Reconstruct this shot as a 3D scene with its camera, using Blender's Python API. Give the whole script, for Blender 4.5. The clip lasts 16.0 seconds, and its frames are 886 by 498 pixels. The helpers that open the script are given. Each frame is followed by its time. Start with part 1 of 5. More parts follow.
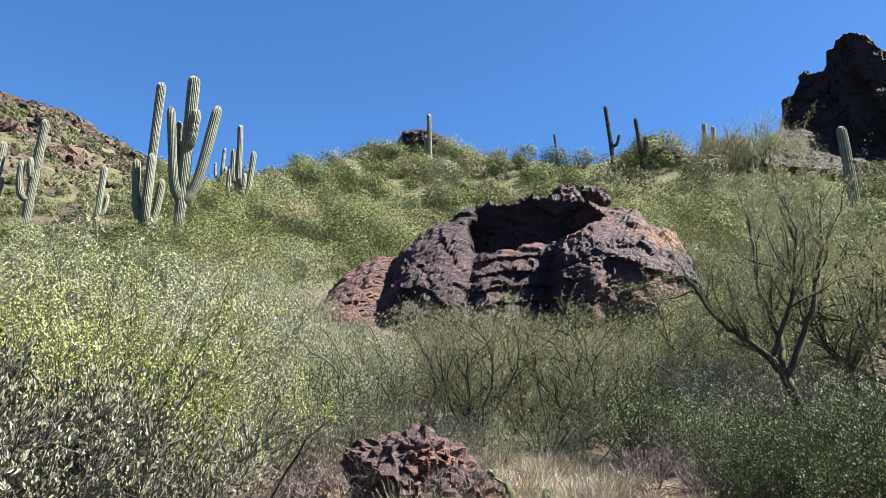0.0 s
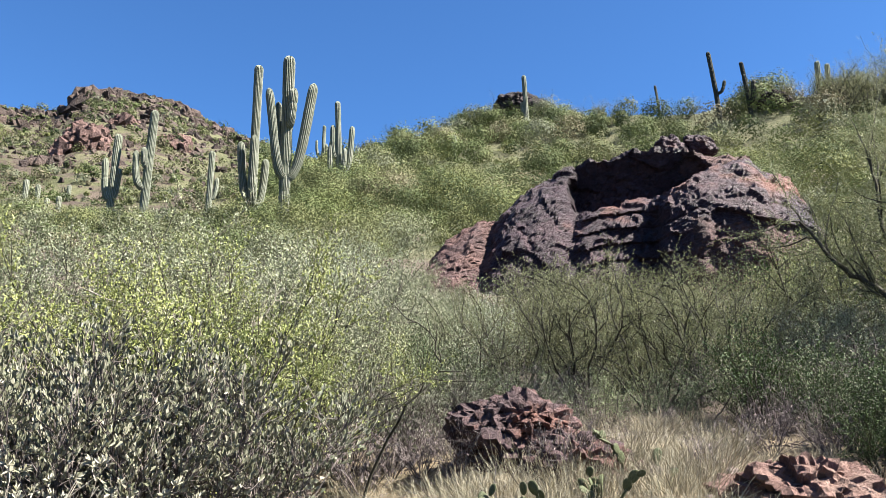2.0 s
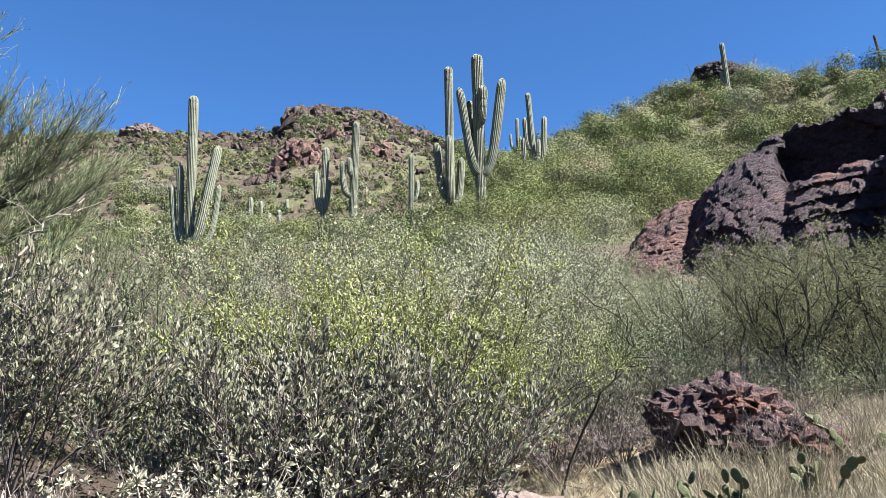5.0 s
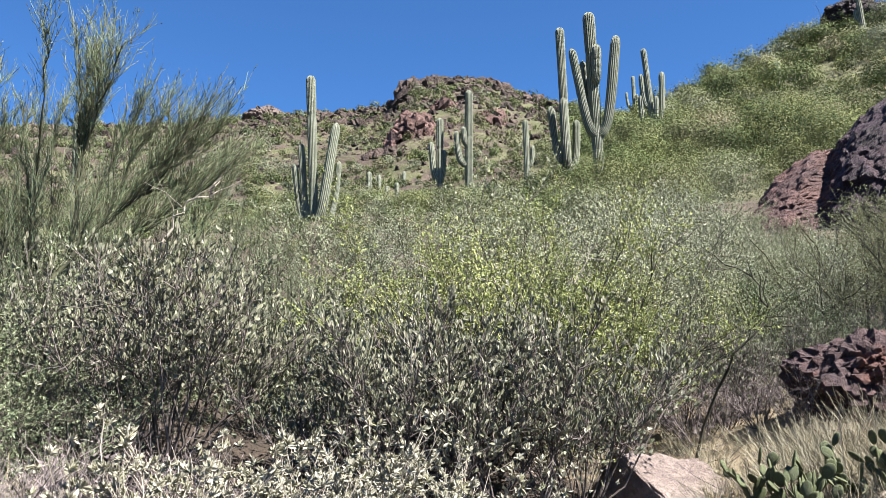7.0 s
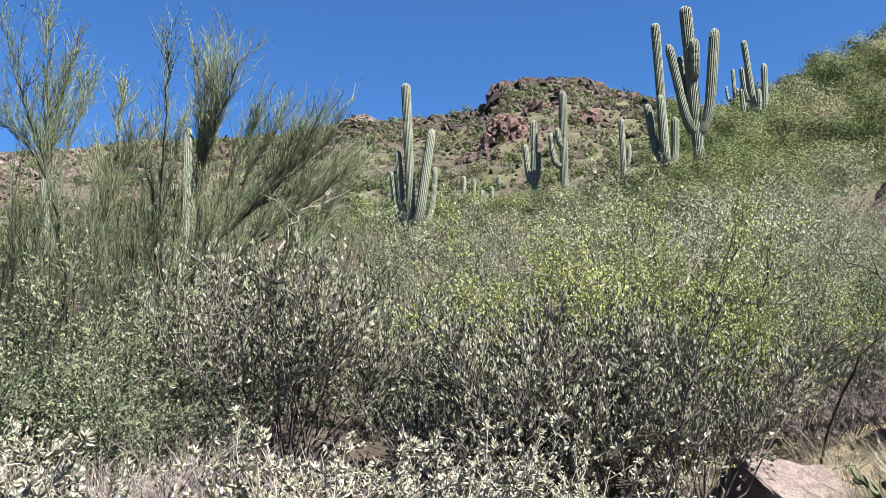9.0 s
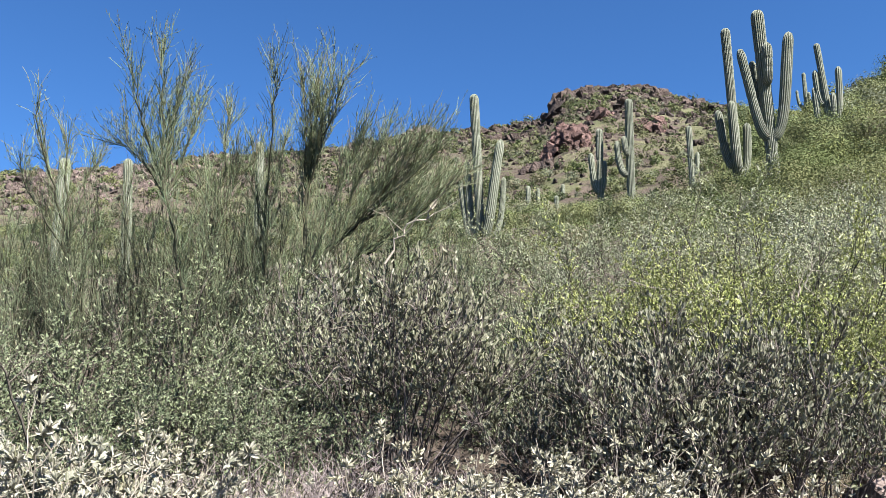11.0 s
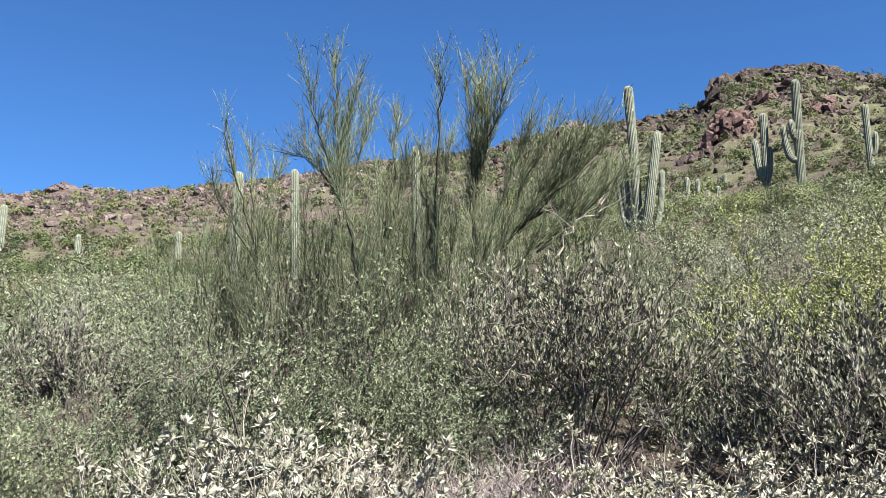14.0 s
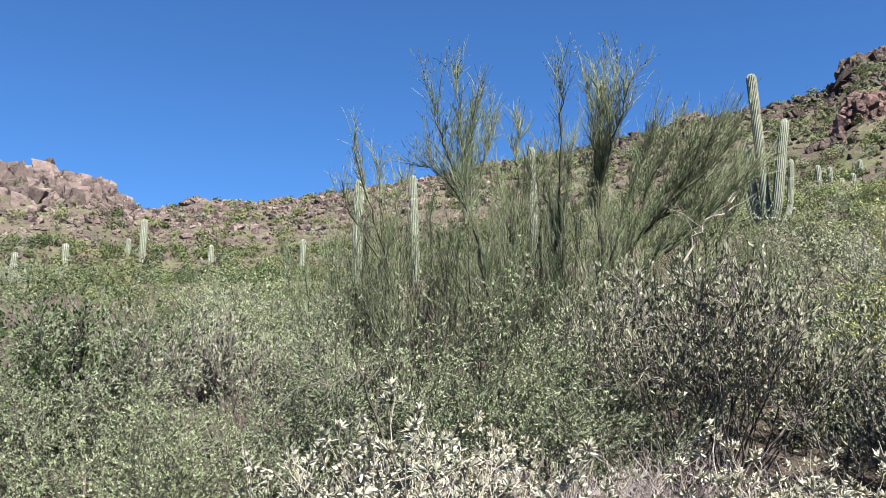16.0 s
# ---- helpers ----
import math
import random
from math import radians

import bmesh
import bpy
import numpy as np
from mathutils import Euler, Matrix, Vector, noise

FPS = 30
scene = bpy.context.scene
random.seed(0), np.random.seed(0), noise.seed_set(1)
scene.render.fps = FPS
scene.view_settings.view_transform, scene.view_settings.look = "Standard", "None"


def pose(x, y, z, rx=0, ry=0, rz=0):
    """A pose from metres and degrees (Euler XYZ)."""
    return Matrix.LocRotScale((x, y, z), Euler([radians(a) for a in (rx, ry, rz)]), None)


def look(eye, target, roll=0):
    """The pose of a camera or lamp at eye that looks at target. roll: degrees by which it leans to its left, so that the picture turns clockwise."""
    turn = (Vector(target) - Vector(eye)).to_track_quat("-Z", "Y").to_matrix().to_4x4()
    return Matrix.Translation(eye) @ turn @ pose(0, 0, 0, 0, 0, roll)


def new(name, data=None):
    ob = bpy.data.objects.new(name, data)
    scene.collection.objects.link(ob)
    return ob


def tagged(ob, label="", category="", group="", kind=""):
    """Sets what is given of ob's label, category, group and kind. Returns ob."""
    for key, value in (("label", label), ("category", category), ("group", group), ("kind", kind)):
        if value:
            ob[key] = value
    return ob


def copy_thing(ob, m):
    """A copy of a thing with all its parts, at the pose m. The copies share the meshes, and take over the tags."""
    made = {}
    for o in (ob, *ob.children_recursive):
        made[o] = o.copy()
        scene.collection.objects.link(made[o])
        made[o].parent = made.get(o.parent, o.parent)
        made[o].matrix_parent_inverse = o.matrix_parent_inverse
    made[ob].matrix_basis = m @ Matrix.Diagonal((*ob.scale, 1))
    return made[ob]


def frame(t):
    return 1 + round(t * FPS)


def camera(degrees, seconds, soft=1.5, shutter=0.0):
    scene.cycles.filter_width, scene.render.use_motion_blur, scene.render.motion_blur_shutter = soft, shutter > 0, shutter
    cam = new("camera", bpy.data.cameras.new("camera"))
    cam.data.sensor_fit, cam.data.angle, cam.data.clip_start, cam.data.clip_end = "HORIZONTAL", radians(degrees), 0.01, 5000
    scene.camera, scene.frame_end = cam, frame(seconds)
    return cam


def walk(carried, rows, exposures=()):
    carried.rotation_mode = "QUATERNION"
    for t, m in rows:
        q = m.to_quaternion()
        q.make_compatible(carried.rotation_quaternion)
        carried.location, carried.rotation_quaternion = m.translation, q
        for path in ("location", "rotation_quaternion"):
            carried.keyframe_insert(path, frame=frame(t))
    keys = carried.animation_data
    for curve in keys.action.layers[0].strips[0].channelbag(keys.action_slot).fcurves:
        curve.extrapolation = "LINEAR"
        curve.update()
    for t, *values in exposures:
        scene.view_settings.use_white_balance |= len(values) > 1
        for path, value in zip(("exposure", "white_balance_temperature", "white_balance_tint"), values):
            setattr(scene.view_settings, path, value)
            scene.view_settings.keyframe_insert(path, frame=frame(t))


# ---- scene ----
# ---- camera and walk ----
def aim(x, y, z, yaw, pitch, roll):
    """Camera pose from a place, a heading (degrees to the left of +y), a tilt upward and a lean."""
    a, b = radians(yaw), radians(pitch)
    return look((x, y, z), (x - math.sin(a) * math.cos(b), y + math.cos(a) * math.cos(b), z + math.sin(b)), roll)


cam = camera(56.91, 16.0, 0.65)
PATH = [
    (0.0, aim(-0.004, 0.041, 1.604, -30.41, 15.41, 2.07)),
    (0.5, aim(0.012, 0.110, 1.606, -29.21, 14.56, 2.06)),
    (1.0, aim(0.039, 0.107, 1.604, -27.94, 14.37, 1.88)),
    (1.5, aim(0.090, 0.133, 1.605, -26.15, 13.99, 1.37)),
    (2.0, aim(0.130, 0.135, 1.604, -22.98, 12.86, 0.59)),
    (2.5, aim(0.175, 0.122, 1.607, -20.64, 12.89, 0.18)),
    (3.0, aim(0.201, 0.092, 1.602, -19.29, 12.94, -0.20)),
    (3.5, aim(0.225, 0.088, 1.601, -16.27, 12.92, -0.03)),
    (4.0, aim(0.237, 0.081, 1.596, -13.42, 12.83, -0.19)),
    (4.5, aim(0.235, 0.083, 1.597, -10.89, 12.66, -0.25)),
    (7.0, aim(0.204, 0.049, 1.589, -0.09, 10.02, -1.16)),
    (7.5, aim(0.204, 0.051, 1.582, 2.04, 10.15, -1.07)),
    (8.0, aim(0.207, 0.058, 1.577, 4.47, 10.19, -1.21)),
    (10.5, aim(-0.077, -0.054, 1.611, 8.74, 10.96, -0.65)),
    (11.0, aim(-0.116, -0.035, 1.607, 10.95, 11.16, -0.57)),
    (11.5, aim(-0.127, -0.074, 1.608, 13.59, 11.12, 0.03)),
    (12.0, aim(-0.142, -0.047, 1.600, 16.15, 11.20, 0.10)),
    (12.5, aim(-0.148, -0.042, 1.591, 17.90, 11.32, -0.38)),
    (13.0, aim(-0.157, -0.040, 1.588, 19.42, 11.36, -0.47)),
    (13.5, aim(-0.176, -0.047, 1.589, 20.78, 11.39, -0.67)),
    (14.0, aim(-0.194, -0.094, 1.596, 21.88, 11.16, -0.27)),
    (14.5, aim(-0.207, -0.128, 1.607, 23.63, 11.05, 0.10)),
    (15.0, aim(-0.199, -0.177, 1.607, 25.66, 11.10, 0.00)),
    (15.5, aim(-0.205, -0.204, 1.615, 27.93, 11.14, -0.17)),
    (16.0, aim(-0.209, -0.201, 1.608, 30.17, 11.26, -0.36)),
]
walk(cam, PATH, exposures=[(0.0, 2.65, 6500, 8.0), (3.5, 2.54, 6270, 9.0), (8.0, 2.38, 6180, 9.5), (16.0, 2.29, 6170, 9.5)])

# ---- light ----
SUN_AZ, SUN_EL = -125.0, 50.0
sa, se = radians(SUN_AZ), radians(SUN_EL)
to_sun = Vector((-math.sin(sa) * math.cos(se), math.cos(sa) * math.cos(se), math.sin(se)))
world = bpy.data.worlds.new("desert_sky")
scene.world = world
world.use_nodes = True
wn = world.node_tree
wn.nodes.clear()
sky = wn.nodes.new("ShaderNodeTexSky")
sky.sky_type = "NISHITA"
sky.sun_disc = False
sky.sun_elevation = se
sky.sun_rotation = math.atan2(to_sun.x, to_sun.y)
sky.altitude, sky.air_density, sky.dust_density, sky.ozone_density = 900.0, 1.0, 0.6, 3.5
wbg = wn.nodes.new("ShaderNodeBackground")
wbg.inputs["Strength"].default_value = 0.050
wout = wn.nodes.new("ShaderNodeOutputWorld")
tint = wn.nodes.new("ShaderNodeMix")
tint.data_type, tint.blend_type = "RGBA", "MULTIPLY"
tint.inputs[0].default_value = 1.0
tint.inputs[7].default_value = (0.303, 0.488, 0.68, 1.0)  # clear dry desert air
wn.links.new(sky.outputs[0], tint.inputs[6])
wn.links.new(tint.outputs[2], wbg.inputs["Color"])
wn.links.new(wbg.outputs[0], wout.inputs["Surface"])
sun_data = bpy.data.lights.new("sun", "SUN")
sun_data.energy, sun_data.angle, sun_data.color = 5.0, radians(0.53), (1.0, 0.945, 0.85)
sun = new("sun", sun_data)
sun.matrix_world = look(to_sun * 50, (0, 0, 0))


# ---- materials ----
DULL = 0.535  # dusty desert surfaces: all listed tones are scaled by this


def node_mat(name):
    m = bpy.data.materials.new(name)
    m.use_nodes = True
    nt = m.node_tree
    nt.nodes.clear()
    out = nt.nodes.new("ShaderNodeOutputMaterial")
    return m, nt, out


def mix_rgb(nt, fac, a, b, mode="MIX"):
    n = nt.nodes.new("ShaderNodeMix")
    n.data_type, n.blend_type = "RGBA", mode
    for sock, v in ((n.inputs[0], fac), (n.inputs[6], a), (n.inputs[7], b)):
        if isinstance(v, (int, float)):
            sock.default_value = v
        elif isinstance(v, tuple):
            sock.default_value = (*v, 1.0)
        else:
            nt.links.new(v, sock)
    return n.outputs[2]


def noise_tex(nt, vec, scale, detail=4.0, rough=0.6):
    n = nt.nodes.new("ShaderNodeTexNoise")
    n.inputs["Scale"].default_value, n.inputs["Detail"].default_value = scale, detail
    n.inputs["Roughness"].default_value = rough
    nt.links.new(vec, n.inputs["Vector"])
    return n.outputs["Fac"]


def ramp(nt, fac, stops, k=1.0):
    n = nt.nodes.new("ShaderNodeValToRGB")
    el = n.color_ramp.elements
    while len(el) < len(stops):
        el.new(0.5)
    for e, (p, c) in zip(el, stops):
        e.position, e.color = p, (*(v * k for v in c), 1.0)
    nt.links.new(fac, n.inputs[0])
    return n.outputs[0]


def obj_coords(nt, which="Object"):
    return nt.nodes.new("ShaderNodeTexCoord").outputs[which]


def leaf_mat(name, colors, translucent=0.3, rough=0.55):
    """Leaves: each leaf takes one of several tones; some light comes through."""
    m, nt, out = node_mat(name)
    geo = nt.nodes.new("ShaderNodeNewGeometry")
    n = len(colors)
    col = ramp(nt, geo.outputs["Random Per Island"], [(i / max(n - 1, 1), c) for i, c in enumerate(colors)], DULL)
    info = nt.nodes.new("ShaderNodeObjectInfo")
    tint = ramp(nt, info.outputs["Random"], [(0.0, (0.80, 0.84, 0.82)), (0.5, (1.0, 1.0, 1.0)), (1.0, (1.06, 1.05, 0.97))])
    col = mix_rgb(nt, 1.0, col, tint, "MULTIPLY")
    p = nt.nodes.new("ShaderNodeBsdfPrincipled")
    p.inputs["Roughness"].default_value, p.inputs["Specular IOR Level"].default_value = rough, 0.16
    nt.links.new(col, p.inputs["Base Color"])
    t = nt.nodes.new("ShaderNodeBsdfTranslucent")
    nt.links.new(col, t.inputs["Color"])
    ms = nt.nodes.new("ShaderNodeMixShader")
    ms.inputs[0].default_value = translucent
    nt.links.new(p.outputs[0], ms.inputs[1])
    nt.links.new(t.outputs[0], ms.inputs[2])
    nt.links.new(ms.outputs[0], out.inputs["Surface"])
    return m


def surface_mat(name, stops, scale, fine=(0.75, 1.15), fine_scale=None, rough=0.85, bump=0.4, bump_scale=None, dist=0.02, island=0.0, patches=None):
    """Rock, soil, bark: two scales of tone and a fine relief, in object coordinates."""
    m, nt, out = node_mat(name)
    vec = obj_coords(nt)
    col = ramp(nt, noise_tex(nt, vec, scale, 5.0, 0.65), stops, DULL)
    f2 = noise_tex(nt, vec, fine_scale or scale * 9, 6.0, 0.7)
    col = mix_rgb(nt, 1.0, col, ramp(nt, f2, [(0.3, (fine[0],) * 3), (0.7, (fine[1],) * 3)]), "MULTIPLY")
    if patches:
        pcol, pscale, lo, hi = patches
        mask = ramp(nt, noise_tex(nt, vec, pscale, 4.0, 0.6), [(lo, (0, 0, 0)), (hi, (1, 1, 1))])
        col = mix_rgb(nt, mask, col, tuple(v * DULL for v in pcol))
    if island:
        geo = nt.nodes.new("ShaderNodeNewGeometry")
        col = mix_rgb(nt, 1.0, col, ramp(nt, geo.outputs["Random Per Island"], [(0, (1 - island,) * 3), (1, (1 + island,) * 3)]), "MULTIPLY")
    p = nt.nodes.new("ShaderNodeBsdfPrincipled")
    p.inputs["Roughness"].default_value, p.inputs["Specular IOR Level"].default_value = rough, 0.2
    nt.links.new(col, p.inputs["Base Color"])
    b = nt.nodes.new("ShaderNodeBump")
    b.inputs["Strength"].default_value, b.inputs["Distance"].default_value = bump, dist
    nt.links.new(noise_tex(nt, vec, bump_scale or scale * 14, 7.0, 0.72), b.inputs["Height"])
    nt.links.new(b.outputs[0], p.inputs["Normal"])
    nt.links.new(p.outputs[0], out.inputs["Surface"])
    return m



def ground_mat():
    """Stony soil; dry grass and low green cover thicken on the hill to the right of the valley."""
    m, nt, out = node_mat("stony_soil")
    vec = obj_coords(nt)
    soil = ramp(nt, noise_tex(nt, vec, 0.12, 5.0, 0.65), [(0.3, (0.075, 0.055, 0.044)), (0.5, (0.115, 0.088, 0.070)), (0.7, (0.175, 0.138, 0.108))], DULL)
    cover = ramp(nt, noise_tex(nt, vec, 0.22, 5.0, 0.7), [(0.32, (0.085, 0.092, 0.044)), (0.5, (0.135, 0.135, 0.070)), (0.68, (0.20, 0.185, 0.11))], DULL)
    sep = nt.nodes.new("ShaderNodeSeparateXYZ")
    nt.links.new(vec, sep.inputs[0])
    mr = nt.nodes.new("ShaderNodeMapRange")
    for sock, v in zip(mr.inputs[1:5], (4.0, 24.0, 0.03, 0.22)):
        sock.default_value = v
    nt.links.new(sep.outputs[0], mr.inputs[0])
    away = nt.nodes.new("ShaderNodeVectorMath")
    away.operation = "LENGTH"
    nt.links.new(vec, away.inputs[0])
    mr2 = nt.nodes.new("ShaderNodeMapRange")
    for sock, v in zip(mr2.inputs[1:5], (8.0, 26.0, -0.5, 0.0)):
        sock.default_value = v
    nt.links.new(away.outputs["Value"], mr2.inputs[0])
    ad0 = nt.nodes.new("ShaderNodeMath")
    ad0.operation = "ADD"
    nt.links.new(mr.outputs[0], ad0.inputs[0])
    nt.links.new(mr2.outputs[0], ad0.inputs[1])
    ad = nt.nodes.new("ShaderNodeMath")
    ad.operation = "ADD"
    nt.links.new(ad0.outputs[0], ad.inputs[0])
    nt.links.new(noise_tex(nt, vec, 0.35, 6.0, 0.7), ad.inputs[1])
    col = mix_rgb(nt, ramp(nt, ad.outputs[0], [(0.50, (0, 0, 0)), (0.58, (1, 1, 1))]), soil, cover)
    # matted dry straw beside the trail
    mr3 = nt.nodes.new("ShaderNodeMapRange")
    for sock, v in zip(mr3.inputs[1:5], (6.0, 9.0, 0.12, -0.5)):
        sock.default_value = v
    nt.links.new(away.outputs["Value"], mr3.inputs[0])
    mr4 = nt.nodes.new("ShaderNodeMapRange")
    for sock, v in zip(mr4.inputs[1:5], (0.3, 1.3, -0.5, 0.0)):
        sock.default_value = v
    nt.links.new(sep.outputs[0], mr4.inputs[0])
    ad4 = nt.nodes.new("ShaderNodeMath")
    ad4.operation = "ADD"
    nt.links.new(mr3.outputs[0], ad4.inputs[0])
    nt.links.new(mr4.outputs[0], ad4.inputs[1])
    ad3 = nt.nodes.new("ShaderNodeMath")
    ad3.operation = "ADD"
    nt.links.new(ad4.outputs[0], ad3.inputs[0])
    nt.links.new(noise_tex(nt, vec, 1.4, 6.0, 0.7), ad3.inputs[1])
    col = mix_rgb(nt, ramp(nt, ad3.outputs[0], [(0.48, (0, 0, 0)), (0.62, (1, 1, 1))]), col, (0.21, 0.165, 0.11))
    col = mix_rgb(nt, 1.0, col, ramp(nt, noise_tex(nt, vec, 2.6, 7.0, 0.75), [(0.3, (0.55,) * 3), (0.7, (1.25,) * 3)]), "MULTIPLY")
    p = nt.nodes.new("ShaderNodeBsdfPrincipled")
    p.inputs["Roughness"].default_value, p.inputs["Specular IOR Level"].default_value = 0.9, 0.15
    nt.links.new(col, p.inputs["Base Color"])
    b = nt.nodes.new("ShaderNodeBump")
    b.inputs["Strength"].default_value, b.inputs["Distance"].default_value = 0.9, 0.15
    nt.links.new(noise_tex(nt, vec, 3.0, 8.0, 0.75), b.inputs["Height"])
    nt.links.new(b.outputs[0], p.inputs["Normal"])
    nt.links.new(p.outputs[0], out.inputs["Surface"])
    return m


M_GROUND = ground_mat()
M_BOULDER = surface_mat("purple_volcanic_rock", [(0.30, (0.027, 0.017, 0.024)), (0.45, (0.064, 0.038, 0.050)), (0.56, (0.100, 0.058, 0.070)), (0.74, (0.165, 0.088, 0.084))], 0.8, fine=(0.35, 1.5), fine_scale=14.0, rough=0.55, bump=1.0, bump_scale=16.0, dist=0.10, patches=((0.24, 0.105, 0.075), 0.4, 0.60, 0.70))
M_FOOT = surface_mat("reddish_weathered_rock", [(0.28, (0.060, 0.038, 0.040)), (0.45, (0.118, 0.068, 0.068)), (0.62, (0.195, 0.108, 0.096))], 0.7, fine=(0.4, 1.35), fine_scale=11.0, rough=0.75, bump=1.0, bump_scale=12.0, dist=0.10)
M_CRAG = surface_mat("dark_crag_rock", [(0.3, (0.026, 0.020, 0.024)), (0.55, (0.052, 0.038, 0.043)), (0.75, (0.095, 0.064, 0.062))], 0.16, fine=(0.5, 1.3), fine_scale=1.6, rough=0.8, bump=1.0, bump_scale=1.4, dist=0.4)
M_REDROCK = surface_mat("red_lava_rock", [(0.3, (0.055, 0.038, 0.044)), (0.5, (0.125, 0.078, 0.080)), (0.68, (0.27, 0.125, 0.09))], 2.6, fine=(0.45, 1.35), fine_scale=24, rough=0.8, bump=1.0, bump_scale=30, dist=0.03)
M_BUTTE = surface_mat("rust_cliff_rock", [(0.3, (0.055, 0.042, 0.038)), (0.5, (0.105, 0.076, 0.066)), (0.7, (0.18, 0.128, 0.108))], 0.10, fine=(0.45, 1.25), fine_scale=1.3, bump=1.0, bump_scale=1.1, dist=0.5, island=0.35)
M_REDCLIFF = surface_mat("rust_red_cliff_rock", [(0.3, (0.095, 0.056, 0.050)), (0.5, (0.18, 0.108, 0.096)), (0.7, (0.31, 0.19, 0.165))], 0.25, fine=(0.45, 1.25), fine_scale=1.6, bump=1.0, bump_scale=1.4, dist=0.4, island=0.4)
M_PINKROCK = surface_mat("pink_weathered_rock", [(0.3, (0.15, 0.085, 0.075)), (0.5, (0.27, 0.155, 0.13)), (0.7, (0.40, 0.27, 0.22))], 3.0, fine=(0.45, 1.3), fine_scale=26, rough=0.8, bump=1.0, bump_scale=30, dist=0.03)
M_PALEROCK = surface_mat("pale_granite", [(0.3, (0.24, 0.18, 0.16)), (0.5, (0.34, 0.265, 0.24)), (0.7, (0.43, 0.35, 0.315))], 1.6, fine=(0.6, 1.2), fine_scale=30, bump=0.9, bump_scale=18, dist=0.05)
M_RIDGE = surface_mat("weathered_tan_rock", [(0.3, (0.11, 0.080, 0.072)), (0.5, (0.20, 0.148, 0.132)), (0.7, (0.31, 0.238, 0.212))], 0.09, fine=(0.45, 1.25), fine_scale=1.2, bump=1.0, bump_scale=1.0, dist=0.6, island=0.4)
M_BARK_DARK = surface_mat("dark_bark", [(0.3, (0.045, 0.042, 0.030)), (0.7, (0.12, 0.11, 0.08))], 12, bump=0.5, dist=0.006, island=0.3)
M_BARK_GREY = surface_mat("grey_twig_bark", [(0.3, (0.085, 0.068, 0.064)), (0.7, (0.22, 0.185, 0.172))], 14, bump=0.3, dist=0.004, island=0.5)
M_BARK_MID = surface_mat("pale_grey_bark", [(0.3, (0.075, 0.062, 0.05)), (0.7, (0.19, 0.165, 0.138))], 14, bump=0.3, dist=0.004, island=0.5)
M_BARK_GREEN = surface_mat("green_palo_verde_bark", [(0.3, (0.045, 0.045, 0.028)), (0.7, (0.095, 0.095, 0.055))], 10, bump=0.3, dist=0.004, island=0.4)
M_DEAD = surface_mat("dead_purple_twigs", [(0.3, (0.14, 0.108, 0.108)), (0.7, (0.35, 0.295, 0.285))], 15, bump=0.3, dist=0.004, island=0.5)
M_STEM_PALE = surface_mat("pale_stem", [(0.3, (0.32, 0.27, 0.22)), (0.7, (0.52, 0.47, 0.40))], 18, bump=0.3, dist=0.003, island=0.35)
M_SAG = surface_mat("saguaro_skin", [(0.3, (0.13, 0.15, 0.098)), (0.7, (0.225, 0.245, 0.172))], 1.1, fine_scale=14, rough=0.6, bump=0.4, bump_scale=24, dist=0.01, patches=((0.25, 0.21, 0.155), 0.8, 0.58, 0.74))
# darker copies of saguaro skin and spines, with the shaded side painted in
M_SAG_SHADED = surface_mat("shaded_saguaro_skin", [(0.3, (0.035, 0.038, 0.026)), (0.7, (0.075, 0.075, 0.052))], 1.1, fine_scale=14, rough=0.7, bump=0.4, bump_scale=24, dist=0.01)
M_SPINE_SHADED = surface_mat("shaded_spine_ridge", [(0.3, (0.06, 0.058, 0.045)), (0.7, (0.12, 0.115, 0.09))], 3.0, fine=(0.5, 1.25), fine_scale=26, rough=0.8)
M_SPINE = surface_mat("saguaro_spine_ridge", [(0.3, (0.28, 0.285, 0.23)), (0.7, (0.54, 0.535, 0.455))], 3.0, fine=(0.5, 1.25), fine_scale=26, rough=0.8, bump=0.8, bump_scale=40, dist=0.02)
M_PAD = surface_mat("prickly_pear_pad", [(0.3, (0.085, 0.10, 0.045)), (0.7, (0.15, 0.165, 0.085))], 6, fine=(0.6, 1.2), fine_scale=60, rough=0.6, bump=0.6, bump_scale=70, dist=0.006, island=0.25)
L_JOJOBA = leaf_mat("jojoba_leaf", [(0.125, 0.13, 0.08), (0.195, 0.20, 0.132), (0.275, 0.275, 0.20), (0.41, 0.39, 0.31), (0.19, 0.198, 0.125), (0.33, 0.32, 0.245)], 0.08, 0.45)
L_BRITTLE = leaf_mat("brittlebush_leaf", [(0.27, 0.255, 0.185), (0.42, 0.40, 0.32), (0.56, 0.53, 0.45), (0.21, 0.205, 0.12), (0.48, 0.45, 0.37)], 0.06, 0.8)
L_PALE = leaf_mat("pale_olive_leaf", [(0.26, 0.285, 0.16), (0.35, 0.375, 0.225), (0.43, 0.445, 0.30), (0.52, 0.52, 0.40), (0.28, 0.31, 0.165), (0.38, 0.405, 0.215)], 0.08)
L_SILVER = leaf_mat("silver_leaf", [(0.29, 0.32, 0.225), (0.40, 0.43, 0.32), (0.52, 0.53, 0.42), (0.31, 0.345, 0.24)], 0.15)
L_GREEN = leaf_mat("fine_green_leaf", [(0.13, 0.16, 0.085), (0.185, 0.22, 0.125), (0.255, 0.29, 0.17), (0.35, 0.38, 0.25)], 0.12)
L_BRIGHT = leaf_mat("bright_green_leaf", [(0.27, 0.32, 0.095), (0.345, 0.39, 0.12), (0.46, 0.475, 0.20), (0.30, 0.35, 0.105), (0.50, 0.51, 0.32)], 0.14)
